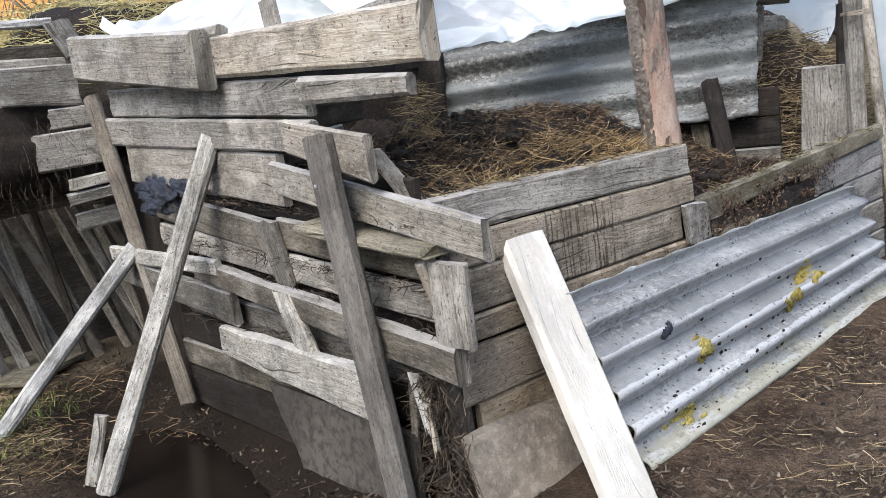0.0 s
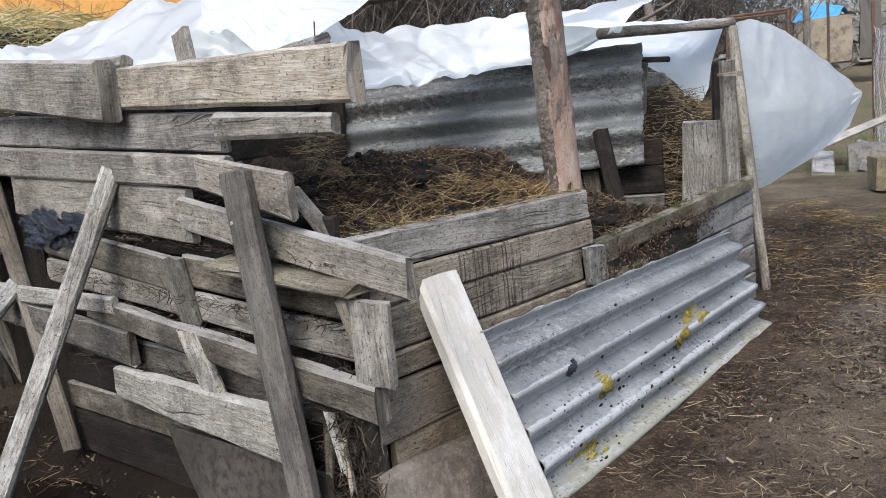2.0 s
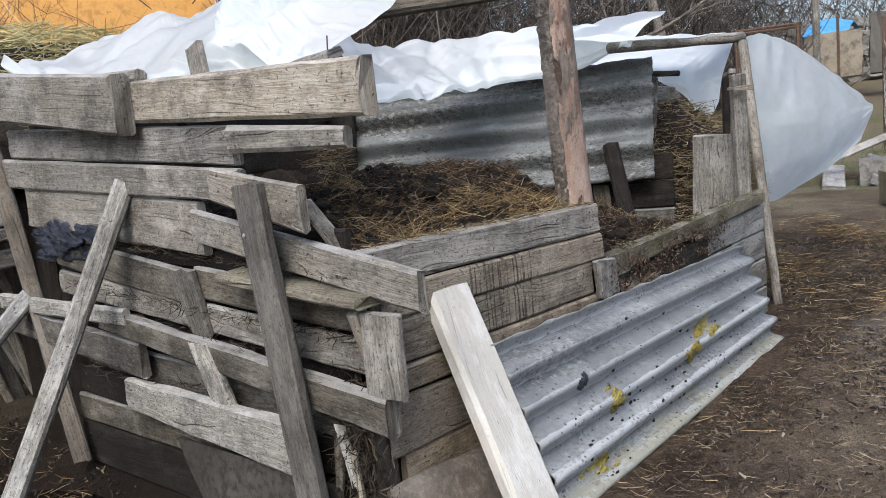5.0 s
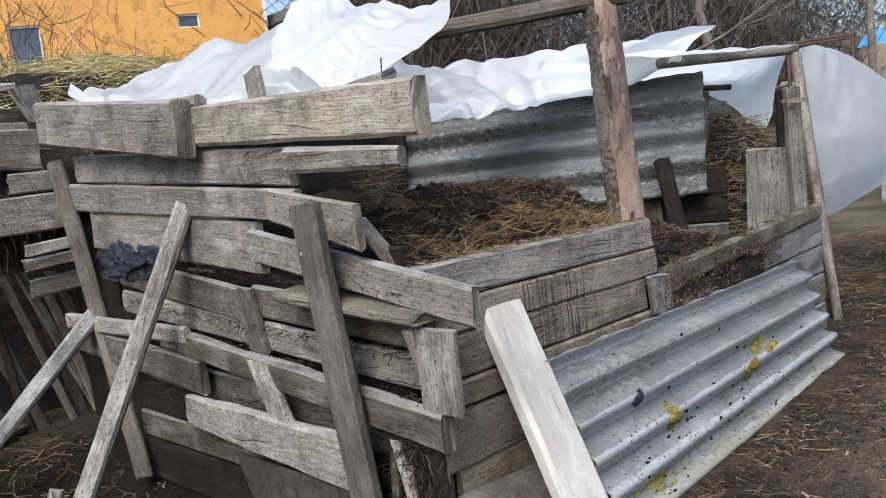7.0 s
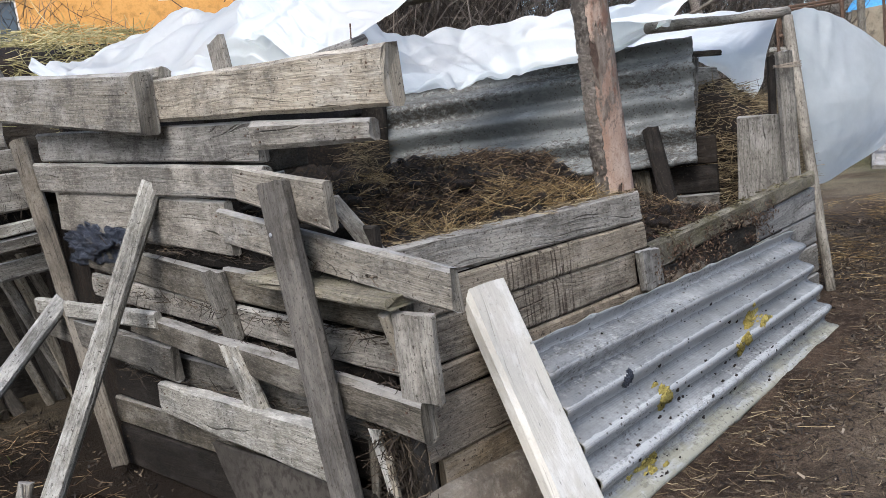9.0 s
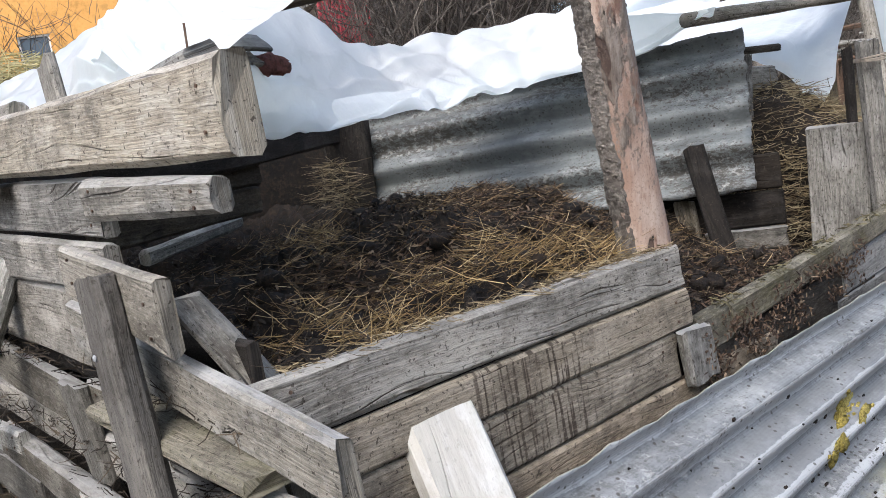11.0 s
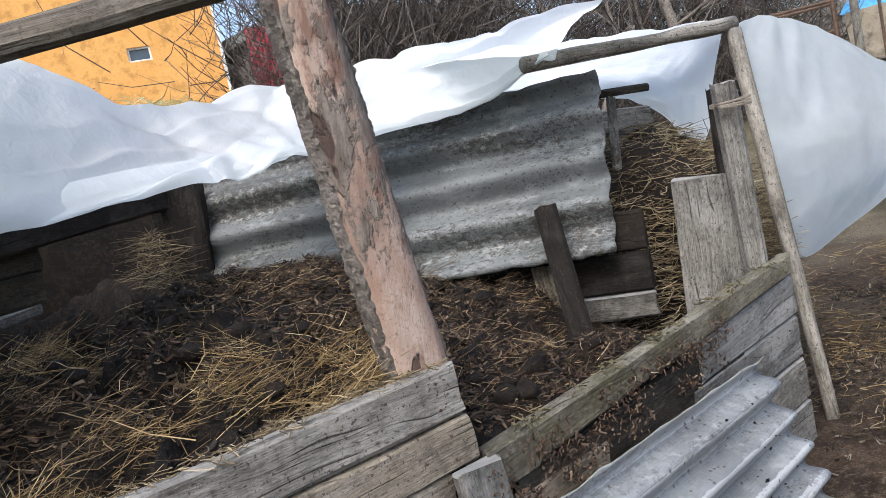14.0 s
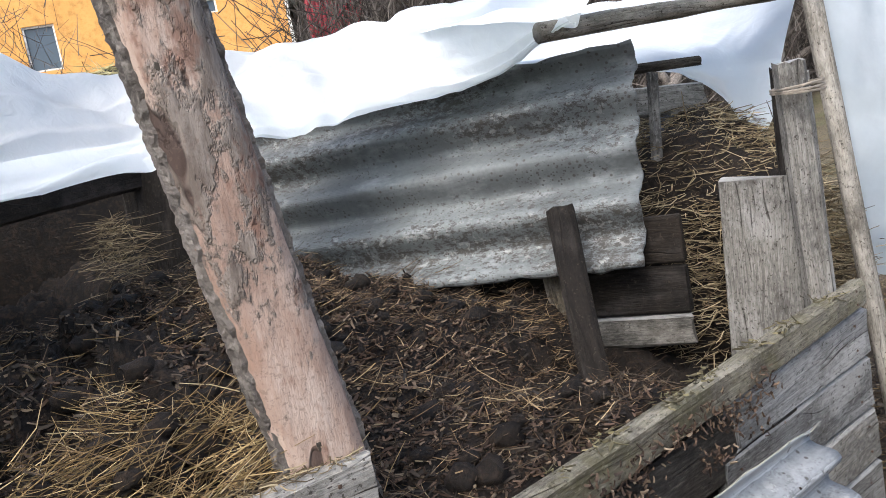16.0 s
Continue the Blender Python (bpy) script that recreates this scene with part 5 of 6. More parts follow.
# ---- puddle ----
def water_mat():
    m = Nodes("brown_water")
    m.color((0.007, 0.005, 0.004, 1))
    m.rough(0.2)
    m.bsdf.inputs["Specular IOR Level"].default_value = 0.25
    m.bump(m.noise(m.coords(), 14, 2), 0.05, 0.01)
    return m.mat


bm = bmesh.new()
ring = [bm.verts.new((-0.43 + 0.36 * math.cos(k * 0.1309), 1.2 + 0.85 * math.sin(k * 0.1309), -0.045)) for k in range(48)]
bm.faces.new(ring)
tagged(mesh_object("puddle", bm, water_mat()), "dark brown water standing in the pit", "puddle", "", "structure")


# ---- what sticks to the leaning sheet ----
def sheet_at(x, z, lift=0.0):
    s, t = (x - 0.375) / 1.78, (z - 0.095) / 0.505
    p = V((0.42, -0.275, 0.06)).lerp(V((2.195, -0.215, 0.14)), s).lerp(V((0.33, -0.105, 0.60)).lerp(V((2.095, -0.105, 0.605)), s), t)
    return p + V((0.01, -0.955, 0.296)) * (0.026 * math.sin(10 * math.pi * t + 0.8) + lift)


def on_sheet(name, x, z, size, material, label, category, seed, lift=0.0, lumps=9):
    rng = random.Random(seed)
    bm = bmesh.new()
    for k in range(lumps):
        q = sheet_at(x + rng.gauss(0, size[0] * 0.5), z + rng.gauss(0, size[2] * 0.45), lift)
        one = lump_bm(q, (size[0] * 0.5, size[1], size[2] * 0.5), seed * 7 + k, 0.7, 2)
        me = bpy.data.meshes.new("bit")
        one.to_mesh(me)
        one.free()
        bm.from_mesh(me)
        bpy.data.meshes.remove(me)
    tagged(mesh_object(name, bm, material, None, True), label, category)


def foam_spatter(x, z, size, lumps, seed):
    """Dried foam in many small crusts of uneven size."""
    rng = random.Random(seed)
    bm = bmesh.new()
    for k in range(lumps):
        r = rng.uniform(0.004, 0.019) * (1.3 if k < lumps // 3 else 0.7)
        q = sheet_at(x + rng.gauss(0, size[0] * 0.55), z + rng.gauss(0, size[2] * 0.55))
        one = lump_bm(q, (r * 1.3, size[1], r), seed * 31 + k, 0.8, 2)
        me = bpy.data.meshes.new("bit")
        one.to_mesh(me)
        one.free()
        bm.from_mesh(me)
        bpy.data.meshes.remove(me)
    tagged(mesh_object("foam_patch", bm, FOAM, None, True), "dried yellow foam stuck on the corrugated sheet", "foam")


for i, (x, z, size, lumps) in enumerate(((0.82, 0.30, (0.024, 0.004, 0.03), 34), (0.64, 0.16, (0.05, 0.004, 0.022), 30), (1.56, 0.345, (0.075, 0.004, 0.028), 44), (1.40, 0.30, (0.06, 0.003, 0.018), 26))):
    foam_spatter(x, z, size, lumps, i + 2)
on_sheet("mud_clod", 0.68, 0.40, (0.024, 0.011, 0.024), BLACK, "black mud clod stuck on the corrugated sheet", "mud", 9)
rngm = random.Random(12)
for i in range(110):
    s = rngm.choice((0.003, 0.004, 0.006, 0.009, 0.013))
    on_sheet("mud_splash", rngm.uniform(0.55, 2.05), rngm.choice((rngm.uniform(0.1, 0.3), rngm.uniform(0.1, 0.55))), (s * 1.5, 0.003, s * 1.15), MANURE_AND_SHADE, "dried mud splash on the corrugated sheet", "mud", 20 + i, 0.0, 1)

# ---- bits on the plastic ----
CHIP = earthy("dull_brick", (0.13, 0.05, 0.04), (0.19, 0.08, 0.065), (0.07, 0.035, 0.03), 12)
timber("broken_lath", (0.15, 0.345, 1.535), (0.38, 0.515, 1.555), 0.055, 0.012, GREY, "broken grey lath lying on the plastic", "lath", 211, (-0.3, -0.8, 0.4))
bm = lump_bm((0.40, 0.54, 1.505), (0.052, 0.012, 0.026), 5, 0.6, 3)
tagged(mesh_object("brick_chip", bm, CHIP), "red brick chip lying on the plastic", "brick")
timber("broken_lath", (0.13, 0.36, 1.505), (0.36, 0.53, 1.525), 0.05, 0.014, TAN, "broken weathered lath lying on the plastic", "lath", 215, (-0.3, -0.8, 0.4))
timber("stub_board", (-0.075, 0.62, 1.555), (-0.075, 0.60, 1.44), 0.085, 0.02, TAN, "short board end standing behind the wall", "board", 212, (-1, 0, 0))
timber("loose_board", (-0.02, 0.02, 1.462), (-0.035, 0.16, 1.452), 0.06, 0.025, GREY, "splintered board end on the wall top", "board", 213, (-0.3, 0, 1))
log("nail", (-0.03, 0.03, 1.455), (-0.03, 0.025, 1.495), 0.002, 0.002, RUST, "rusty nail standing in the board", "nail", 3, 0, 5)
timber("loose_board", (-0.05, 1.06, 1.525), (-0.09, 1.55, 1.545), 0.05, 0.045, GREY, "grey batten lying under the plastic", "board", 214, (-1, 0, 0.3))

# ---- behind the standing sheet ----
timber("side_batten", (2.60, 0.552, 1.41), (2.60, 0.579, 1.12), 0.034, 0.03, GREY, "thin upright batten beside the corrugated sheet", "batten", 221, (-0.7, -0.7, 0))
timber("cross_bar", (2.50, 0.62, 1.435), (2.78, 0.50, 1.425), 0.03, 0.03, DARK, "dark short bar in front of the white sheet", "bar", 222, (-0.5, -0.8, 0))
timber("back_board", (2.55, 0.75, 1.345), (2.95, 0.62, 1.315), 0.10, 0.03, GREY, "slanting grey board behind the sheet", "board", 223, (-0.5, -0.8, 0.2))
bm = lump_bm((2.92, 0.72, 1.17), (0.16, 0.10, 0.10), 7, 0.4, 3)
tagged(mesh_object("black_plastic", bm, BLACK, None, True), "black plastic lying on the straw bank", "plastic sheet")

# ---- clods and straw on the ground ----
rngc = random.Random(77)
clods = bmesh.new()
for i in range(900):
    x, y = rngc.uniform(-1.4, 4.2), rngc.uniform(-1.5, 0.0)
    if noise.noise(V((x * 3, y * 3, 6))) < 0.05 or -0.3 > x or (0.0 < x < 2.6 and y > -0.28):
        continue
    s = rngc.choice((0.003, 0.004, 0.005, 0.008))
    one = lump_bm((x, y, ground_z(x, y) + s * 0.3), (s * 1.3, s * 1.1, s * 0.8), i, 0.5, 1)
    me = bpy.data.meshes.new("clod")
    one.to_mesh(me)
    one.free()
    clods.from_mesh(me)
    bpy.data.meshes.remove(me)
tagged(mesh_object("mud_clods", clods, MANURE_AND_SHADE, None, True), "small dark clods of mud on the path", "mud", "", "stuff")


EARTH_BITS = straw_mat("mud_crumbs", ((0.0, (0.014, 0.010, 0.008)), (0.5, (0.04, 0.03, 0.022)), (0.8, (0.1, 0.08, 0.058)), (1.0, (0.24, 0.2, 0.15))))


def off_bin(x, y):
    if -0.15 < x < 3.0 and -0.05 < y < 2.9:
        return 0.0
    if 0.2 < x < 2.3 and -0.32 < y <= 0:
        return 0.0
    return 0.15 + 0.85 * smooth(-0.1, 0.35, noise.noise(V((x * 1.7, y * 1.7, 3))))


chaff(15000, (-0.4, -1.9, 4.2, 0.5), ground_z, off_bin, 72, EARTH_BITS, "crumbs of mud and chaff on the path", 1.1)
chaff(5000, (-1.5, 0.2, -0.1, 2.8), ground_z, off_bin, 73, CHAFF, "crumbs of mud beside the wall", 1.2)
stems("straw", straw_on(5200, (-1.6, -1.9, 5.0, 0.6), ground_z, off_bin, (0.02, 0.12), (0.0015, 0.0035), 41, 0.12), STRAW_DARK, "wet straw trodden into the mud", "straw")
stems("straw", straw_on(1500, (-1.6, -1.9, 6.0, 0.6), ground_z, off_bin, (0.03, 0.15), (0.0018, 0.0035), 42, 0.15), STRAW, "loose straw on the muddy path", "straw")
stems("straw", straw_on(1500, (2.7, -0.6, 5.2, 0.9), ground_z, lambda x, y: 0.9 * smooth(0.1, 0.4, noise.noise(V((x * 2.2, y * 2.2, 8)))) + 0.1, (0.04, 0.16), (0.002, 0.004), 43, 0.2), STRAW_GOLD, "yellow straw beside the path", "straw")
stems("straw", straw_on(2600, (-1.6, 1.5, -0.25, 3.2), ground_z, off_bin, (0.04, 0.17), (0.002, 0.004), 44, 0.3), STRAW, "straw scattered below the neighbouring bin", "straw")


def tufts(spots, count, seed, spread=0.14, tall=(0.04, 0.13)):
    rng = random.Random(seed)
    out = []
    for cx, cy in spots:
        for _ in range(count):
            x, y = rng.gauss(cx, spread), rng.gauss(cy, spread)
            out.append(((x, y, ground_z(x, y) - 0.005), (rng.gauss(0, 0.45), rng.gauss(0, 0.45), 1), rng.uniform(*tall), rng.uniform(0.003, 0.006)))
    return out


stems("grass", tufts([(3.1, -1.3), (3.6, -1.1), (4.4, -0.8), (4.9, -0.75), (5.3, -0.5), (-1.0, 2.15), (-1.15, 1.9), (-0.72, 2.35)], 90, 51, 0.12, (0.03, 0.09)), GRASS, "short green grass tufts at the path's edge", "grass")
stems("grass", tufts([(6 + 1.3 * i, -1.6 + 0.9 * (i % 4)) for i in range(12)] + [(-1.6 + 0.5 * i, 5.4) for i in range(4)], 260, 52, 0.45, (0.08, 0.22)), GRASS, "rough grass along the fence", "grass")

# ---- flat sheet of wood and pole on the ground by the neighbouring bin ----
bm = plank_bm((-0.92, 3.75, 0.10), (-0.20, 2.98, 0.10), (-0.66, 2.66, 0.09), (-1.25, 3.4, 0.09), (0, 0, -0.03), 0.008, 231, 0.02)
tagged(mesh_object("wood_sheet", bm, MOSSY), "damp wooden sheet lying on the ground", "board")
log("thin_pole", (-0.80, 3.35, 1.01), (-0.82, 3.35, 0.03), 0.012, 0.012, PALE, "thin pale pole standing by the stakes", "pole", 9, 0, 6)


# ---- fence along the path ----
def netting(parent, a, b, height, cell):
    a, b = V(a), V(b)
    long = (b - a).length
    n, rows = int(long / cell), int(height / (0.58 * cell))
    verts, faces = [], []
    r = 0.0013

    def strand(p, q):
        k = len(verts)
        side = (q - p).cross(V((0.3, -0.9, 0.1))).normalized() * r
        up = (q - p).cross(side).normalized() * r
        for c in (p, q):
            verts.extend([c + side, c - side * 0.5 + up, c - side * 0.5 - up])
        for j in range(3):
            faces.append((k + j, k + (j + 1) % 3, k + 3 + (j + 1) % 3, k + 3 + j))

    def at(i, j):
        s = (i + 0.5 * (j % 2)) / n
        slack = V((0, 0, -0.05 * math.sin(3.14 * s))) + V((0.012, -0.05, 0)) * noise.noise(V((i * 0.25, j * 0.12, 1)))
        return a.lerp(b, s) + V((0, 0, 0.02 + j * cell * 0.58)) + slack

    for j in range(rows):
        for i in range(n):
            p = at(i, j)
            strand(p, at(i if j % 2 == 0 else i + 1, j + 1))
            strand(p, at(i - 1 if j % 2 == 0 else i, j + 1))
    me = bpy.data.meshes.new("wire_netting")
    me.from_pydata([tuple(v - parent.location) for v in verts], [], faces)
    me.materials.append(WIRE)
    ob = new("wire_netting", me)
    ob.parent = parent
    return tagged(ob, "sagging galvanised wire netting")


def fence():
    f = empty("wire_fence", (4.17, -0.71, 0.2), "wire netting fence on rusty posts along the path", "fence")
    feet = [(2.67, -1.16), (4.17, -0.71), (6.0, -0.03), (8.4, 0.75), (10.2, 1.47), (13.8, 3.15)]
    for i, (x, y) in enumerate(feet):
        g = ground_z(x, y)
        bm = tube_bm(line((x, y, g - 0.1), (x + 0.03, y + 0.01, g + 1.75), 6), [0.028 if i < 2 else 0.024] * 7, 8, 0.05, i)
        part("post", under(bm, f), RUST, f)
    for i in (1, 2, 3):
        (x0, y0), (x1, y1) = feet[i], feet[i + 1]
        netting(f, (x0, y0, ground_z(x0, y0)), (x1, y1, ground_z(x1, y1)), 1.45, 0.075)


fence()


# ---- things beyond the fence ----
def tray():
    base = empty("enamel_tray", (7.8, 0.1, 0.4), "white chipped enamel tub standing tilted on boards", "tub")
    c = [V((7.95, 0.66, 1.03)), V((8.1, -0.05, 1.05)), V((7.5, -0.38, 0.82)), V((7.38, 0.28, 0.72))]
    mid = sum(c, V((0, 0, 0))) / 4
    low = [mid + (p - mid) * 0.8 - V((0, 0, 0.30)) for p in c]
    bm = bmesh.new()
    a, b = [bm.verts.new(p) for p in c], [bm.verts.new(p) for p in low]
    ia = [bm.verts.new(mid + (p - mid) * 0.93) for p in c]
    ib = [bm.verts.new(mid + (p - mid) * 0.74 - V((0, 0, 0.26))) for p in c]
    for i in range(4):
        j = (i + 1) % 4
        bm.faces.new((a[i], a[j], b[j], b[i]))
        bm.faces.new((a[j], a[i], ia[i], ia[j]))
        bm.faces.new((ia[j], ia[i], ib[i], ib[j]))
    bm.faces.new(b)
    bm.faces.new(ib[::-1])
    bmesh.ops.recalc_face_normals(bm, faces=bm.faces)
    bmesh.ops.bevel(bm, geom=[e for e in bm.edges], offset=0.015, segments=2, affect="EDGES")
    part("tub_body", under(bm, base), WHITE_PAINT, base)
    for k, (p, q) in enumerate((((7.35, 0.3, 0.45), (7.45, -0.55, 0.62)), ((7.55, 0.4, 0.40), (7.6, -0.5, 0.5)), ((7.3, 0.1, 0.34), (7.35, -0.75, 0.40)), ((7.9, 0.5, 0.5), (8.0, -0.5, 0.62)))):
        timber("loose_board", p, q, 0.14, 0.03, (TAN, GREY, DARK, GREY)[k], "weathered board stacked under the white tub", "board", 240 + k, (-0.7, 0, 0.7))


tray()


def rough_block(name, center, size, material, label, category, seed, turn=0.0):
    bm = bmesh.new()
    bmesh.ops.create_cube(bm, size=1.0)
    bmesh.ops.subdivide_edges(bm, edges=bm.edges, cuts=3, use_grid_fill=True)
    for v in bm.verts:
        v.co = V((v.co.x * size[0], v.co.y * size[1], v.co.z * size[2])) * (1 - 0.12 * v.co.length)
        v.co += V((noise.noise(v.co * 9 + V((seed, 0, 0))), noise.noise(v.co * 9 + V((0, seed, 0))), noise.noise(v.co * 9 + V((0, 0, seed))))) * 0.035 * max(size)
    bmesh.ops.rotate(bm, verts=bm.verts, cent=(0, 0, 0), matrix=Matrix.Rotation(turn, 3, "Z"))
    bmesh.ops.translate(bm, verts=bm.verts, vec=center)
    return tagged(mesh_object(name, bm, material), label, category)


rough_block("stone_block", (6.0, 0.20, 0.43), (0.32, 0.38, 0.3), BRICK, "yellowish sawn stone block by the path", "stone", 3, 0.5)
for i, (x, y, s) in enumerate(((5.2, -0.15, 0.16), (5.0, -0.35, 0.14), (4.85, -0.48, 0.12), (5.35, -0.38, 0.15), (5.5, -0.05, 0.12), (4.7, -0.78, 0.1), (5.05, -0.75, 0.1), (5.6, -0.5, 0.12))):
    rough_block("field_stone", (x, y, ground_z(x, y) + s * 0.2), (s * 1.4, s * 1.1, s * 0.7), STONE, "pale field stone lying by the fence", "stone", i + 10, i)
timber("loose_board", (7.6, 1.35, 0.55), (8.6, 0.9, 0.78), 0.10, 0.03, TAN, "yellowish board lying across the pile", "board", 251, (-0.6, -0.3, 0.7))
timber("loose_board", (7.2, 1.15, 0.32), (8.3, 1.5, 0.45), 0.22, 0.12, GREY, "thick grey plank end by the path", "board", 252, (-0.6, -0.3, 0.7))
timber("loose_board", (7.5, 0.75, 0.35), (8.6, 1.1, 0.5), 0.25, 0.10, GREY, "broken grey timber by the path", "board", 253, (-0.5, -0.5, 0.7))
rough_block("field_stone", (7.8, 0.9, 0.4), (0.5, 0.4, 0.3), STONE, "grey broken stone by the boards", "stone", 31, 0.3)


# ---- dry stone wall on the rise, with its stones ----
def stone_bm(size, seed):
    bm = bmesh.new()
    bmesh.ops.create_cube(bm, size=1.0)
    bmesh.ops.subdivide_edges(bm, edges=bm.edges, cuts=2, use_grid_fill=True)
    for v in bm.verts:
        d = v.co * (1 - 0.22 * max(0.0, v.co.length - 0.5))
        d += V((noise.noise(v.co * 2.3 + V((seed, 0, 0))), noise.noise(v.co * 2.3 + V((0, seed, 0))), noise.noise(v.co * 2.3 + V((0, 0, seed))))) * 0.16
        v.co = V((d.x * size[0], d.y * size[1], d.z * size[2]))
    return bm


def stone_wall(a, b, courses, size, seed):
    wall = empty("stone_wall", a, "low dry wall of grey field stones", "wall", "", "structure")
    rng = random.Random(seed)
    a, b = V(a), V(b)
    long = (b - a).length
    shapes = []
    for i in range(6):
        bm = stone_bm((size * 1.15, size * 0.85, size * 0.66), seed + i)
        me = bpy.data.meshes.new("stone")
        bm.to_mesh(me)
        bm.free()
        me.materials.append(STONE)
        shapes.append(me)
    way = (b - a) / long
    for j in range(courses):
        s = rng.uniform(0, size * 0.5)
        while s < long:
            ob = new("stone", rng.choice(shapes))
            ob.parent = wall
            p = way * s
            ob.location = p + V((rng.uniform(-0.05, 0.05), rng.uniform(-0.05, 0.05), size * 0.35 + j * size * 0.7 + ground_z(*(a + p)[:2]) - a.z))
            ob.rotation_euler = (rng.uniform(-0.3, 0.3), rng.uniform(-0.3, 0.3), math.atan2(way.y, way.x) + rng.uniform(-0.3, 0.3))
            k = rng.uniform(0.8, 1.15)
            ob.scale = (k, k, k)
            s += size * rng.uniform(0.9, 1.2)


stone_wall((19.5, -1.5, ground_z(19.5, -1.5)), (20.5, 3.2, ground_z(20.5, 3.2)), 5, 0.42, 3)
stone_wall((20.5, 3.4, ground_z(20.5, 3.4)), (20.0, 9.5, ground_z(20, 9.5)), 5, 0.42, 9)


def junk_frame():
    f = empty("scrap_rack", (13.5, 4.2, ground_z(13.5, 4.2)), "rusty metal frame stacked with boards", "frame")
    z = f.location.z
    pts = [(13.2, 4.7), (13.6, 3.75), (14.2, 3.95), (13.8, 4.9)]
    for x, y in pts:
        bm = tube_bm(line((x, y, z - 0.2), (x, y, z + 1.75), 3), [0.03] * 4, 6, 0.05)
        part("leg", under(bm, f), RUST, f)
    for h in (0.75, 1.25, 1.72):
        for i in range(4):
            p, q = pts[i], pts[(i + 1) % 4]
            bm = tube_bm(line((*p, z + h), (*q, z + h), 3), [0.025] * 4, 6, 0.05)
            part("rail", under(bm, f), RUST, f)
    rng = random.Random(3)
    for i in range(9):
        p = (13.3 + rng.uniform(0, 0.5), 3.8 + rng.uniform(0, 0.8), z + 0.78 + rng.uniform(0, 0.25))
        q = (p[0] + rng.uniform(-0.3, 0.6), p[1] + rng.uniform(0.3, 0.8), p[2] + rng.uniform(-0.05, 0.3))
        bm = tube_bm(line(p, q, 3), [0.03] * 4, 5, 0.1)
        part("scrap_board", under(bm, f), rng.choice((GREY, DARK, PALE)), f)


junk_frame()

cloth("blue_tarpaulin", ([(16.2, 4.6, 2.5), (16.3, 4.2, 2.45), (16.4, 3.8, 2.4)], [(16.5, 4.5, 2.75), (16.6, 4.15, 2.85), (16.7, 3.75, 2.7)], [(16.9, 4.4, 2.5), (17.0, 4.1, 2.75), (17.1, 3.7, 2.5)]), 12, 8, 0.03, BLUE, "blue tarpaulin thrown over a stack", 3, "tarpaulin")
rough_block("stacked_timber", (16.6, 4.1, 2.05), (0.8, 1.1, 1.0), TAN, "pale stacked boards under the blue tarpaulin", "boards", 6, 0.3)
rough_block("stacked_timber", (16.8, 3.3, 2.2), (0.6, 0.4, 1.3), PALE, "pale boards leaning in a stack", "boards", 8, 0.3)
log("grey_pole", (13.9, 3.55, 1.0), (13.95, 3.55, 4.2), 0.07, 0.06, GREY, "grey wooden pole behind the gate", "pole", 12)


# ---- the orange house up the slope ----
def house():
    h = empty("house", (9.0, 25.0, 2.2), "orange rendered house beyond the bare trees", "house")
    a, b = V((13.9, 23.0, 0)), V((-8.0, 33.0, 0))
    way = (b - a).normalized()
    back = V((way.y, -way.x, 0))
    if back.y < 0:
        back = -back
    length = (b - a).length

    def box(s0, s1, z0, z1, d0, d1):
        bm = bmesh.new()
        vs = [bm.verts.new(a + way * s + back * d + V((0, 0, z))) for z in (z0, z1) for s, d in ((s0, d0), (s1, d0), (s1, d1), (s0, d1))]
        for q in ((0, 1, 2, 3), (7, 6, 5, 4), (0, 4, 5, 1), (1, 5, 6, 2), (2, 6, 7, 3), (3, 7, 4, 0)):
            bm.faces.new([vs[k] for k in q])
        bmesh.ops.recalc_face_normals(bm, faces=bm.faces)
        return bm

    # openings: along from the corner, width, sill, height
    holes = [(2.15, 0.72, 6.6, 0.46), (7.1, 0.95, 5.55, 1.4), (11.6, 0.95, 5.55, 1.4)]
    s = 0.0
    for x, w, sill, tall in holes:
        part("wall", under(box(s, x, 1.5, 11.5, 0, 0.3), h), ORANGE, h)
        part("wall", under(box(x, x + w, 1.5, sill, 0, 0.3), h), ORANGE, h)
        part("wall", under(box(x, x + w, sill + tall, 11.5, 0, 0.3), h), ORANGE, h)
        win = part("window", under(box(x, x + w, sill, sill + tall, 0.14, 0.18), h), GLASS_DARK, h, "dark window pane")
        for p0, p1, q0, q1 in ((x, x + 0.06, sill, sill + tall), (x + w - 0.06, x + w, sill, sill + tall), (x + 0.06, x + w - 0.06, sill, sill + 0.06), (x + 0.06, x + w - 0.06, sill + tall - 0.06, sill + tall)):
            part("window_frame", under(box(p0, p1, q0, q1, 0.06, 0.138), h), WHITE_PAINT, win)
        s = x + w
    part("wall", under(box(s, length, 1.5, 11.5, 0, 0.3), h), ORANGE, h)
    part("wall", under(box(0, 0.3, 1.5, 11.5, 0.302, 7), h), ORANGE, h)
    part("roof", under(box(-0.4, length, 11.502, 11.8, -0.5, 7), h), RUST, h)
    part("corner_pipe", under(box(-0.10, -0.004, 1.6, 11.4, -0.10, -0.004), h), WHITE_PAINT, h, "white rain pipe")


def glass_mat():
    m = Nodes("dark_window_glass")
    m.color((0.05, 0.07, 0.09, 1))
    m.rough(0.08)
    return m.mat


GLASS_DARK = glass_mat()
house()


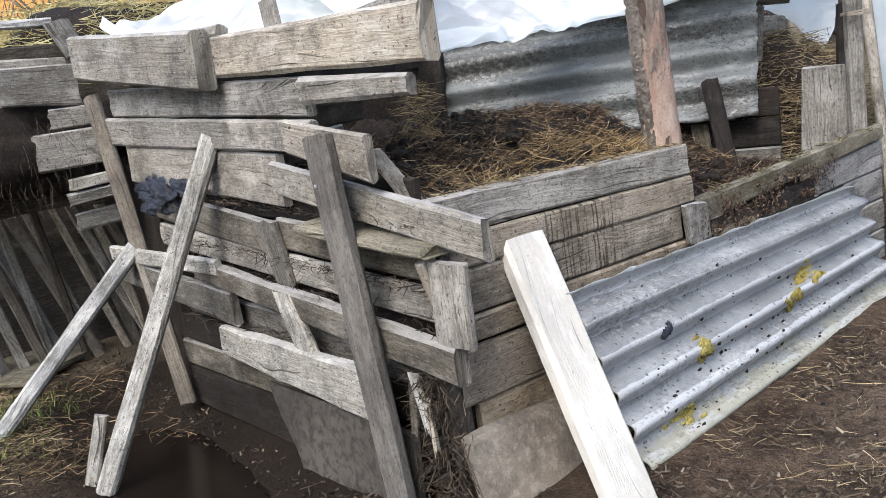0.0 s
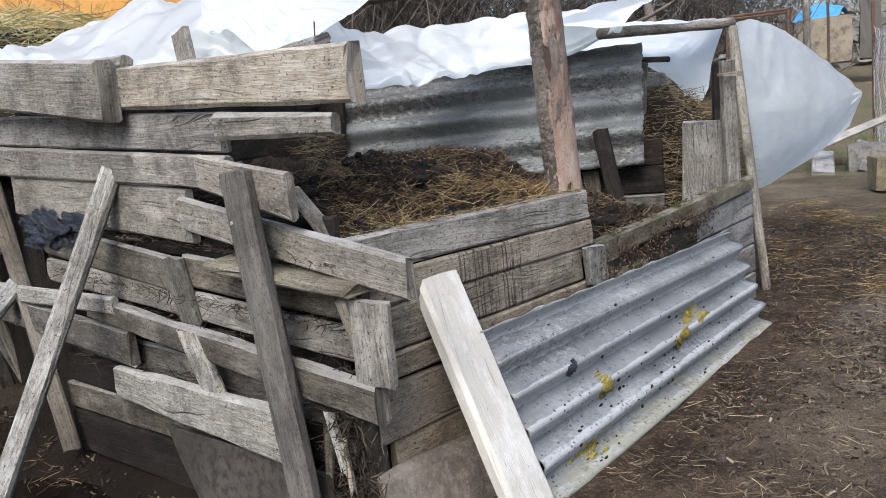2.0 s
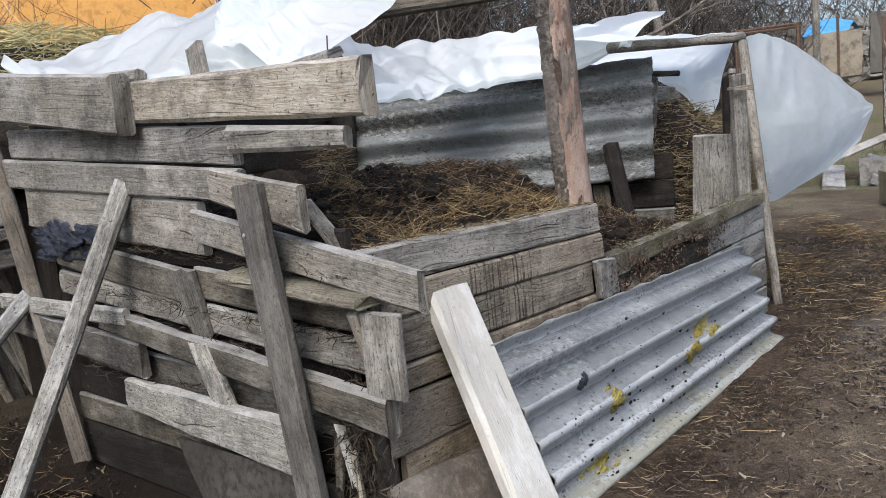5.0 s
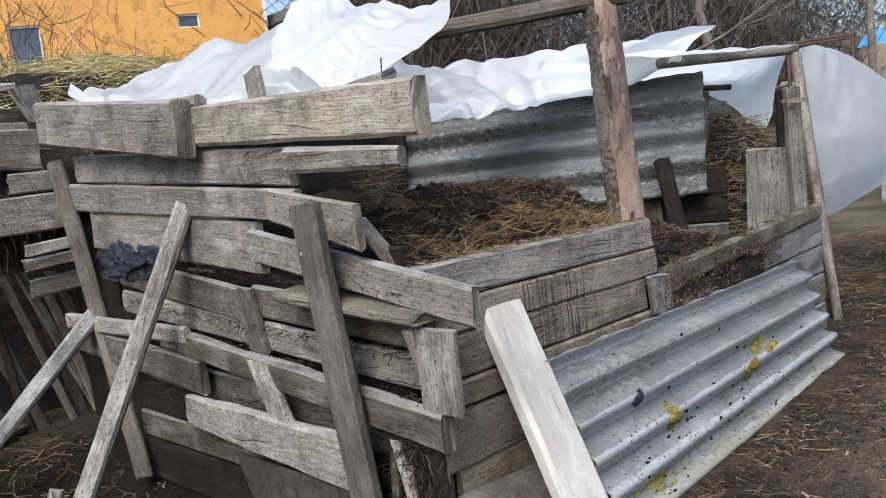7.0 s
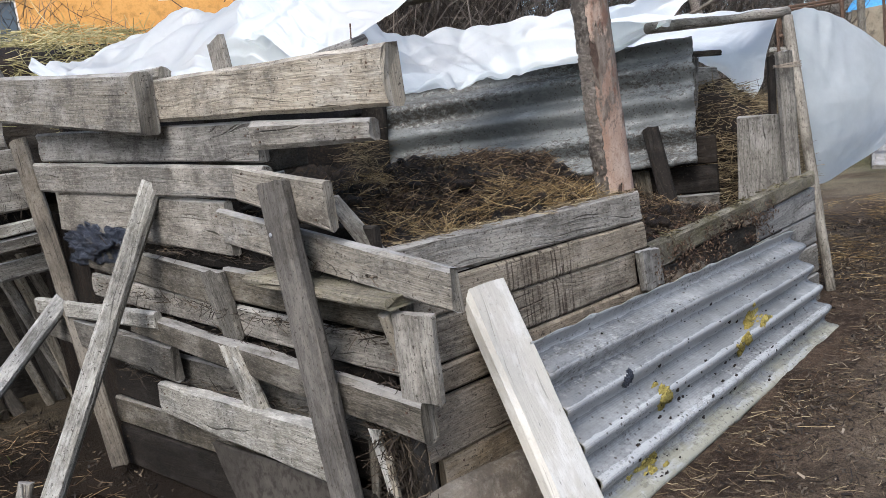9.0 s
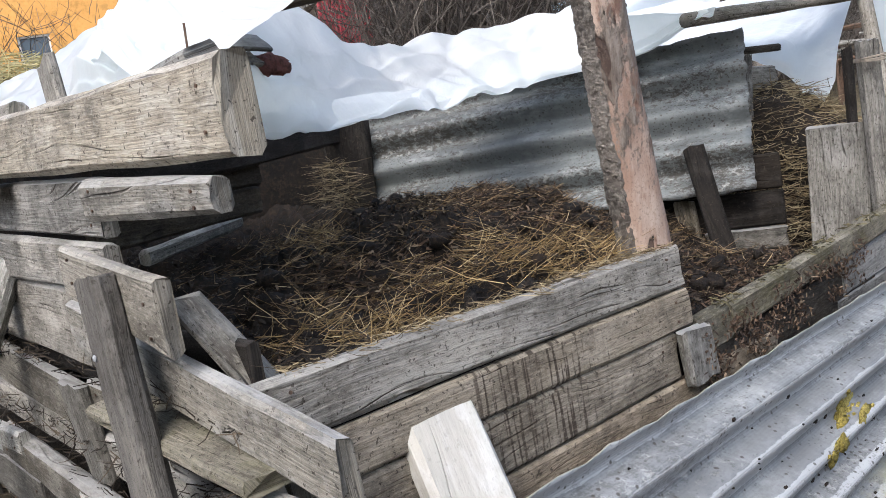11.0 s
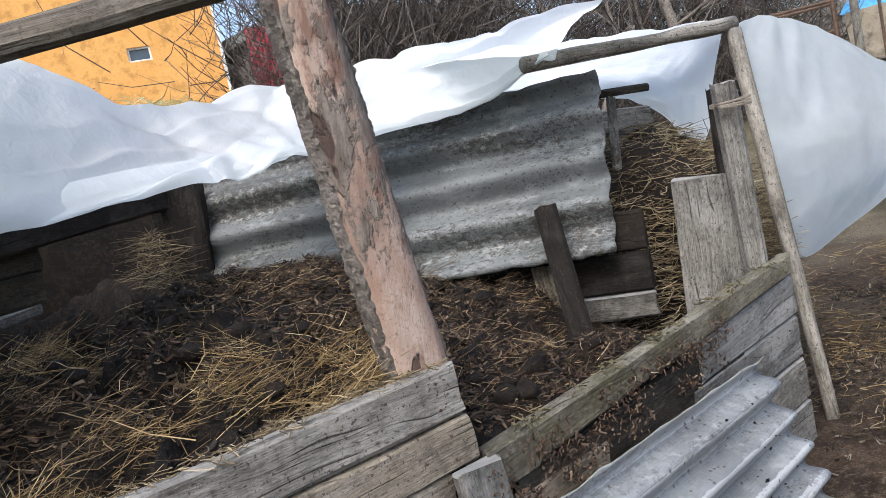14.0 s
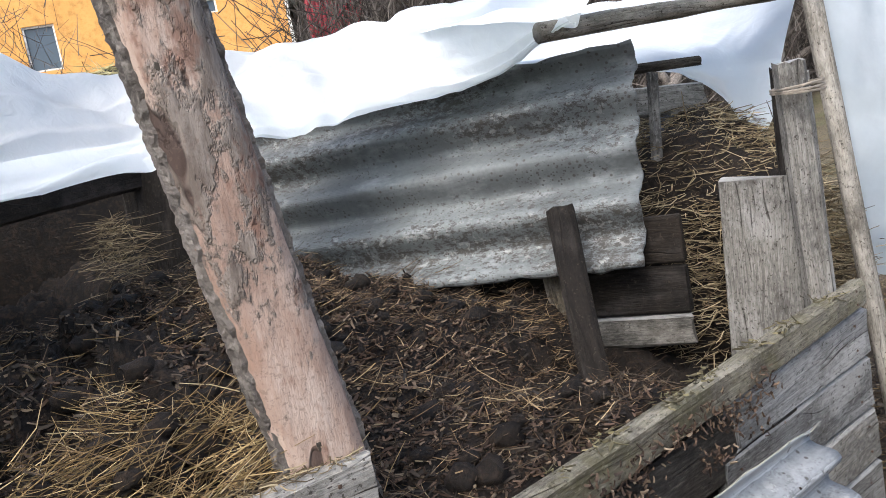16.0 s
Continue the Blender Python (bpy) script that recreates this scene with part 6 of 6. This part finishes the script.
def red_fence():
    f = empty("metal_sheet", (8.5, 11.6, 1.2), "dark red ribbed metal sheeting by the house", "sheet")
    for i in range(12):
        x = 7.95 + i * 0.10
        bm = bmesh.new()
        prof = [(0, 0), (0.03, -0.03), (0.07, -0.03), (0.10, 0)]
        lo = [bm.verts.new((x + p, 11.6 + q, 1.2)) for p, q in prof]
        hi = [bm.verts.new((x + p, 11.6 + q, 4.45)) for p, q in prof]
        lo2 = [bm.verts.new((x + p, 11.606 + q, 1.2)) for p, q in prof]
        hi2 = [bm.verts.new((x + p, 11.606 + q, 4.45)) for p, q in prof]
        for k in range(3):
            bm.faces.new((lo[k], lo[k + 1], hi[k + 1], hi[k]))
            bm.faces.new((lo2[k + 1], lo2[k], hi2[k], hi2[k + 1]))
        part("rib", under(bm, f), RED, f)


red_fence()


def outbuilding():
    b = empty("outbuilding", (16.0, 20.0, 2.0), "dark grey stone outbuilding beyond the bare trees", "building")
    for name, lo, hi, mat in (("wall", (14.6, 19.6, 1.0), (24.0, 25.0, 6.6), STONE_DARK), ("roof", (14.3, 19.2, 6.602), (24.4, 25.4, 6.95), SLATE_OLD)):
        bm = bmesh.new()
        bmesh.ops.create_cube(bm, size=1.0)
        lo, hi = V(lo), V(hi)
        for v in bm.verts:
            v.co = V([(lo[k] + hi[k]) / 2 + v.co[k] * (hi[k] - lo[k]) for k in range(3)])
        part(name, under(bm, b), mat, b)


outbuilding()


# ---- bare trees and thicket ----
def tree(base, height, seed, lean=(0.1, 0.0)):
    rng = random.Random(seed)
    x, y = base
    g = ground_z(x, y)
    t = empty("tree", (x, y, g), "bare grey-barked tree with crooked limbs", "tree", "bare trees")

    def limb(p, way, length, r, depth):
        pts, radii = [V(p)], [r]
        n = 5
        for i in range(n):
            way = (way + V((rng.gauss(0, 0.18), rng.gauss(0, 0.18), rng.gauss(0.04, 0.12)))).normalized()
            pts.append(pts[-1] + way * length / n)
            radii.append(r * (1 - 0.62 * (i + 1) / n))
        part("trunk" if depth == 0 else "limb", under(tube_bm(pts, radii, 7 if depth < 2 else 4, 0.2, seed), t), BARK, t, "", True)
        if depth < 3:
            for _ in range(4 if depth == 0 else 3):
                k = rng.randint(1, n)
                out = (way + V((rng.gauss(0, 0.8), rng.gauss(0, 0.8), rng.gauss(0.25, 0.4)))).normalized()
                limb(pts[k], out, length * rng.uniform(0.45, 0.7), radii[k] * 0.7, depth + 1)

    limb((x, y, g - 0.2), V((lean[0], lean[1], 1)).normalized(), height * 0.55, height * 0.022, 0)


for i, (x, y, tall) in enumerate(((1.7, 8.0, 5.0), (2.6, 8.4, 5.5), (0.6, 7.6, 4.5), (9.5, 6.0, 6.0), (11.5, 5.2, 6.5), (9.0, 8.2, 5.5), (13.5, 6.0, 6.0))):
    tree((x, y), tall, 300 + i, (0.2 * math.sin(i * 2.1), 0.2 * math.cos(i)))

TWIGS = straw_mat("brown_twigs", ((0.0, (0.03, 0.024, 0.02)), (0.6, (0.075, 0.062, 0.052)), (1.0, (0.15, 0.13, 0.11))))


def thicket(count, path, depth, seed, length=(0.5, 1.7), tall=3.4, width=(0.012, 0.03)):
    rng = random.Random(seed)
    out = []
    for _ in range(count):
        s = rng.random()
        p = spline(path, s)
        x, y = p.x + rng.gauss(0, depth), p.y + rng.gauss(0, depth)
        z = ground_z(x, y) + rng.random() ** 1.3 * tall
        out.append(((x, y, z), (rng.gauss(0, 0.6), rng.gauss(0, 0.6), rng.uniform(0.2, 1.2)), rng.uniform(*length), rng.uniform(*width)))
    return out


stems("thicket", thicket(15000, [(7.2, 9.0, 0), (8.2, 8.4, 0), (9.5, 7.8, 0), (12, 7.2, 0), (15, 6.6, 0), (18, 6.5, 0)], 0.8, 61, (0.4, 1.4), 3.6, (0.008, 0.022)), TWIGS, "dense leafless brown thicket", "bushes")
stems("thicket", thicket(1300, [(-3, 11, 0), (0, 10.5, 0), (2, 10.5, 0), (3, 10.2, 0)], 0.6, 62, (0.25, 0.9), 3.4, (0.005, 0.012)), TWIGS, "leafless bushes before the house", "bushes")
stems("thicket", thicket(7000, [(22, 14, 0), (25, 9, 0), (27, 3, 0), (27, -4, 0), (25, -12, 0)], 1.6, 63, (0.6, 2.0), 4.0), TWIGS, "leafless bushes on the far slope", "bushes")


def left_side(x, y):
    return 0.25 + 0.75 * smooth(-0.25, 0.25, noise.noise(V((x * 2.2, y * 2.2, 51))))


def verge(x, y):
    return smooth(0.0, 0.4, noise.noise(V((x * 1.4, y * 1.4, 61))))


stems("straw", straw_on(2600, (-2.2, 1.5, -0.68, 3.0), ground_z, left_side, (0.04, 0.16), (0.0015, 0.0035), 91, 0.2), STRAW_OLD, "dry straw strewn beside the bin", "straw")
stems("grass", straw_on(700, (-2.2, 1.5, -0.7, 2.6), ground_z, left_side, (0.04, 0.12), (0.0015, 0.003), 92, 0.9), GRASS, "thin grass growing through the straw", "grass")
stems("grass", straw_on(1500, (3.3, -1.7, 7.0, 0.0), ground_z, verge, (0.03, 0.09), (0.002, 0.004), 93, 1.0), GRASS, "short green grass beside the path", "grass")
stems("straw", straw_on(1600, (2.6, -1.6, 7.0, 0.0), ground_z, left_side, (0.04, 0.14), (0.002, 0.004), 94, 0.15), STRAW_OLD, "trodden straw on the path", "straw")

# ---- mud on the rail, rot in the corner, chaff on the boards ----
rngx = random.Random(303)
crust = []
for _ in range(1500):
    x = 1.08 + 1.0 * rngx.random() ** 1.2
    z = rngx.uniform(0.555, 0.70) + 0.05 * (x - 1.1)
    if noise.noise(V((x * 9, z * 12, 3))) < -0.12:
        continue
    crust.append(((x, -0.045 + rngx.uniform(-0.012, 0.022), z), (rngx.gauss(0, 1), rngx.gauss(0, 0.5), rngx.gauss(0, 1)), rngx.uniform(0.005, 0.018), rngx.uniform(0.003, 0.007)))
stems("mud_crust", crust, BROWN_BITS, "dried mud caked on the rail boards", "mud")
rot = []
for _ in range(900):
    y, z = rngx.gauss(0.01, 0.045), rngx.uniform(0.03, 0.47)
    rot.append(((lx(y, rngx.uniform(0.0, 0.065)), y, z), (rngx.gauss(-0.3, 0.6), rngx.gauss(0, 0.8), rngx.gauss(-0.3, 0.7)), rngx.uniform(0.012, 0.07), rngx.uniform(0.0012, 0.005)))
stems("rotten_straw", rot, STRAW_DARK, "rotten straw and dirt bulging from the corner", "straw")
litter = []
for _ in range(420):
    x = rngx.uniform(0.0, 1.09)
    litter.append(((x, rngx.uniform(-0.012, 0.03), 0.938 - 0.0148 * x + rngx.uniform(0.0, 0.008)), flat_way(rngx, 0.3), rngx.uniform(0.008, 0.05), rngx.uniform(0.0012, 0.003)))
stems("straw", litter, STRAW_OLD, "chaff lying along the top edge of the boards", "straw")
stems("straw", straw_on(5200, (0.6, -2.3, 5.5, -0.3), ground_z, left_side, (0.015, 0.09), (0.0012, 0.003), 97, 0.15), STRAW_OLD, "short straw trodden into the path", "straw")
stems("straw", straw_on(2200, (2.55, -0.45, 4.5, 0.3), ground_z, left_side, (0.02, 0.12), (0.0015, 0.0035), 98, 0.5), STRAW_DARK, "dark rotten straw along the foot of the bin", "straw")
rope = empty("rope_tie", (2.40, 0.0, 1.30), "pale rope tied round the gate post", "rope")
for k in range(3):
    loop = [V((2.385 + 0.062 * math.cos(a * 0.5236), -0.002 + 0.056 * math.sin(a * 0.5236), 1.292 + k * 0.007 + 0.004 * math.sin(a * 0.5236 + k))) for a in range(13)]
    part("rope_turn", under(tube_bm(loop, [0.0032] * 13, 6, 0.15, k), rope), RUBBLE, rope)
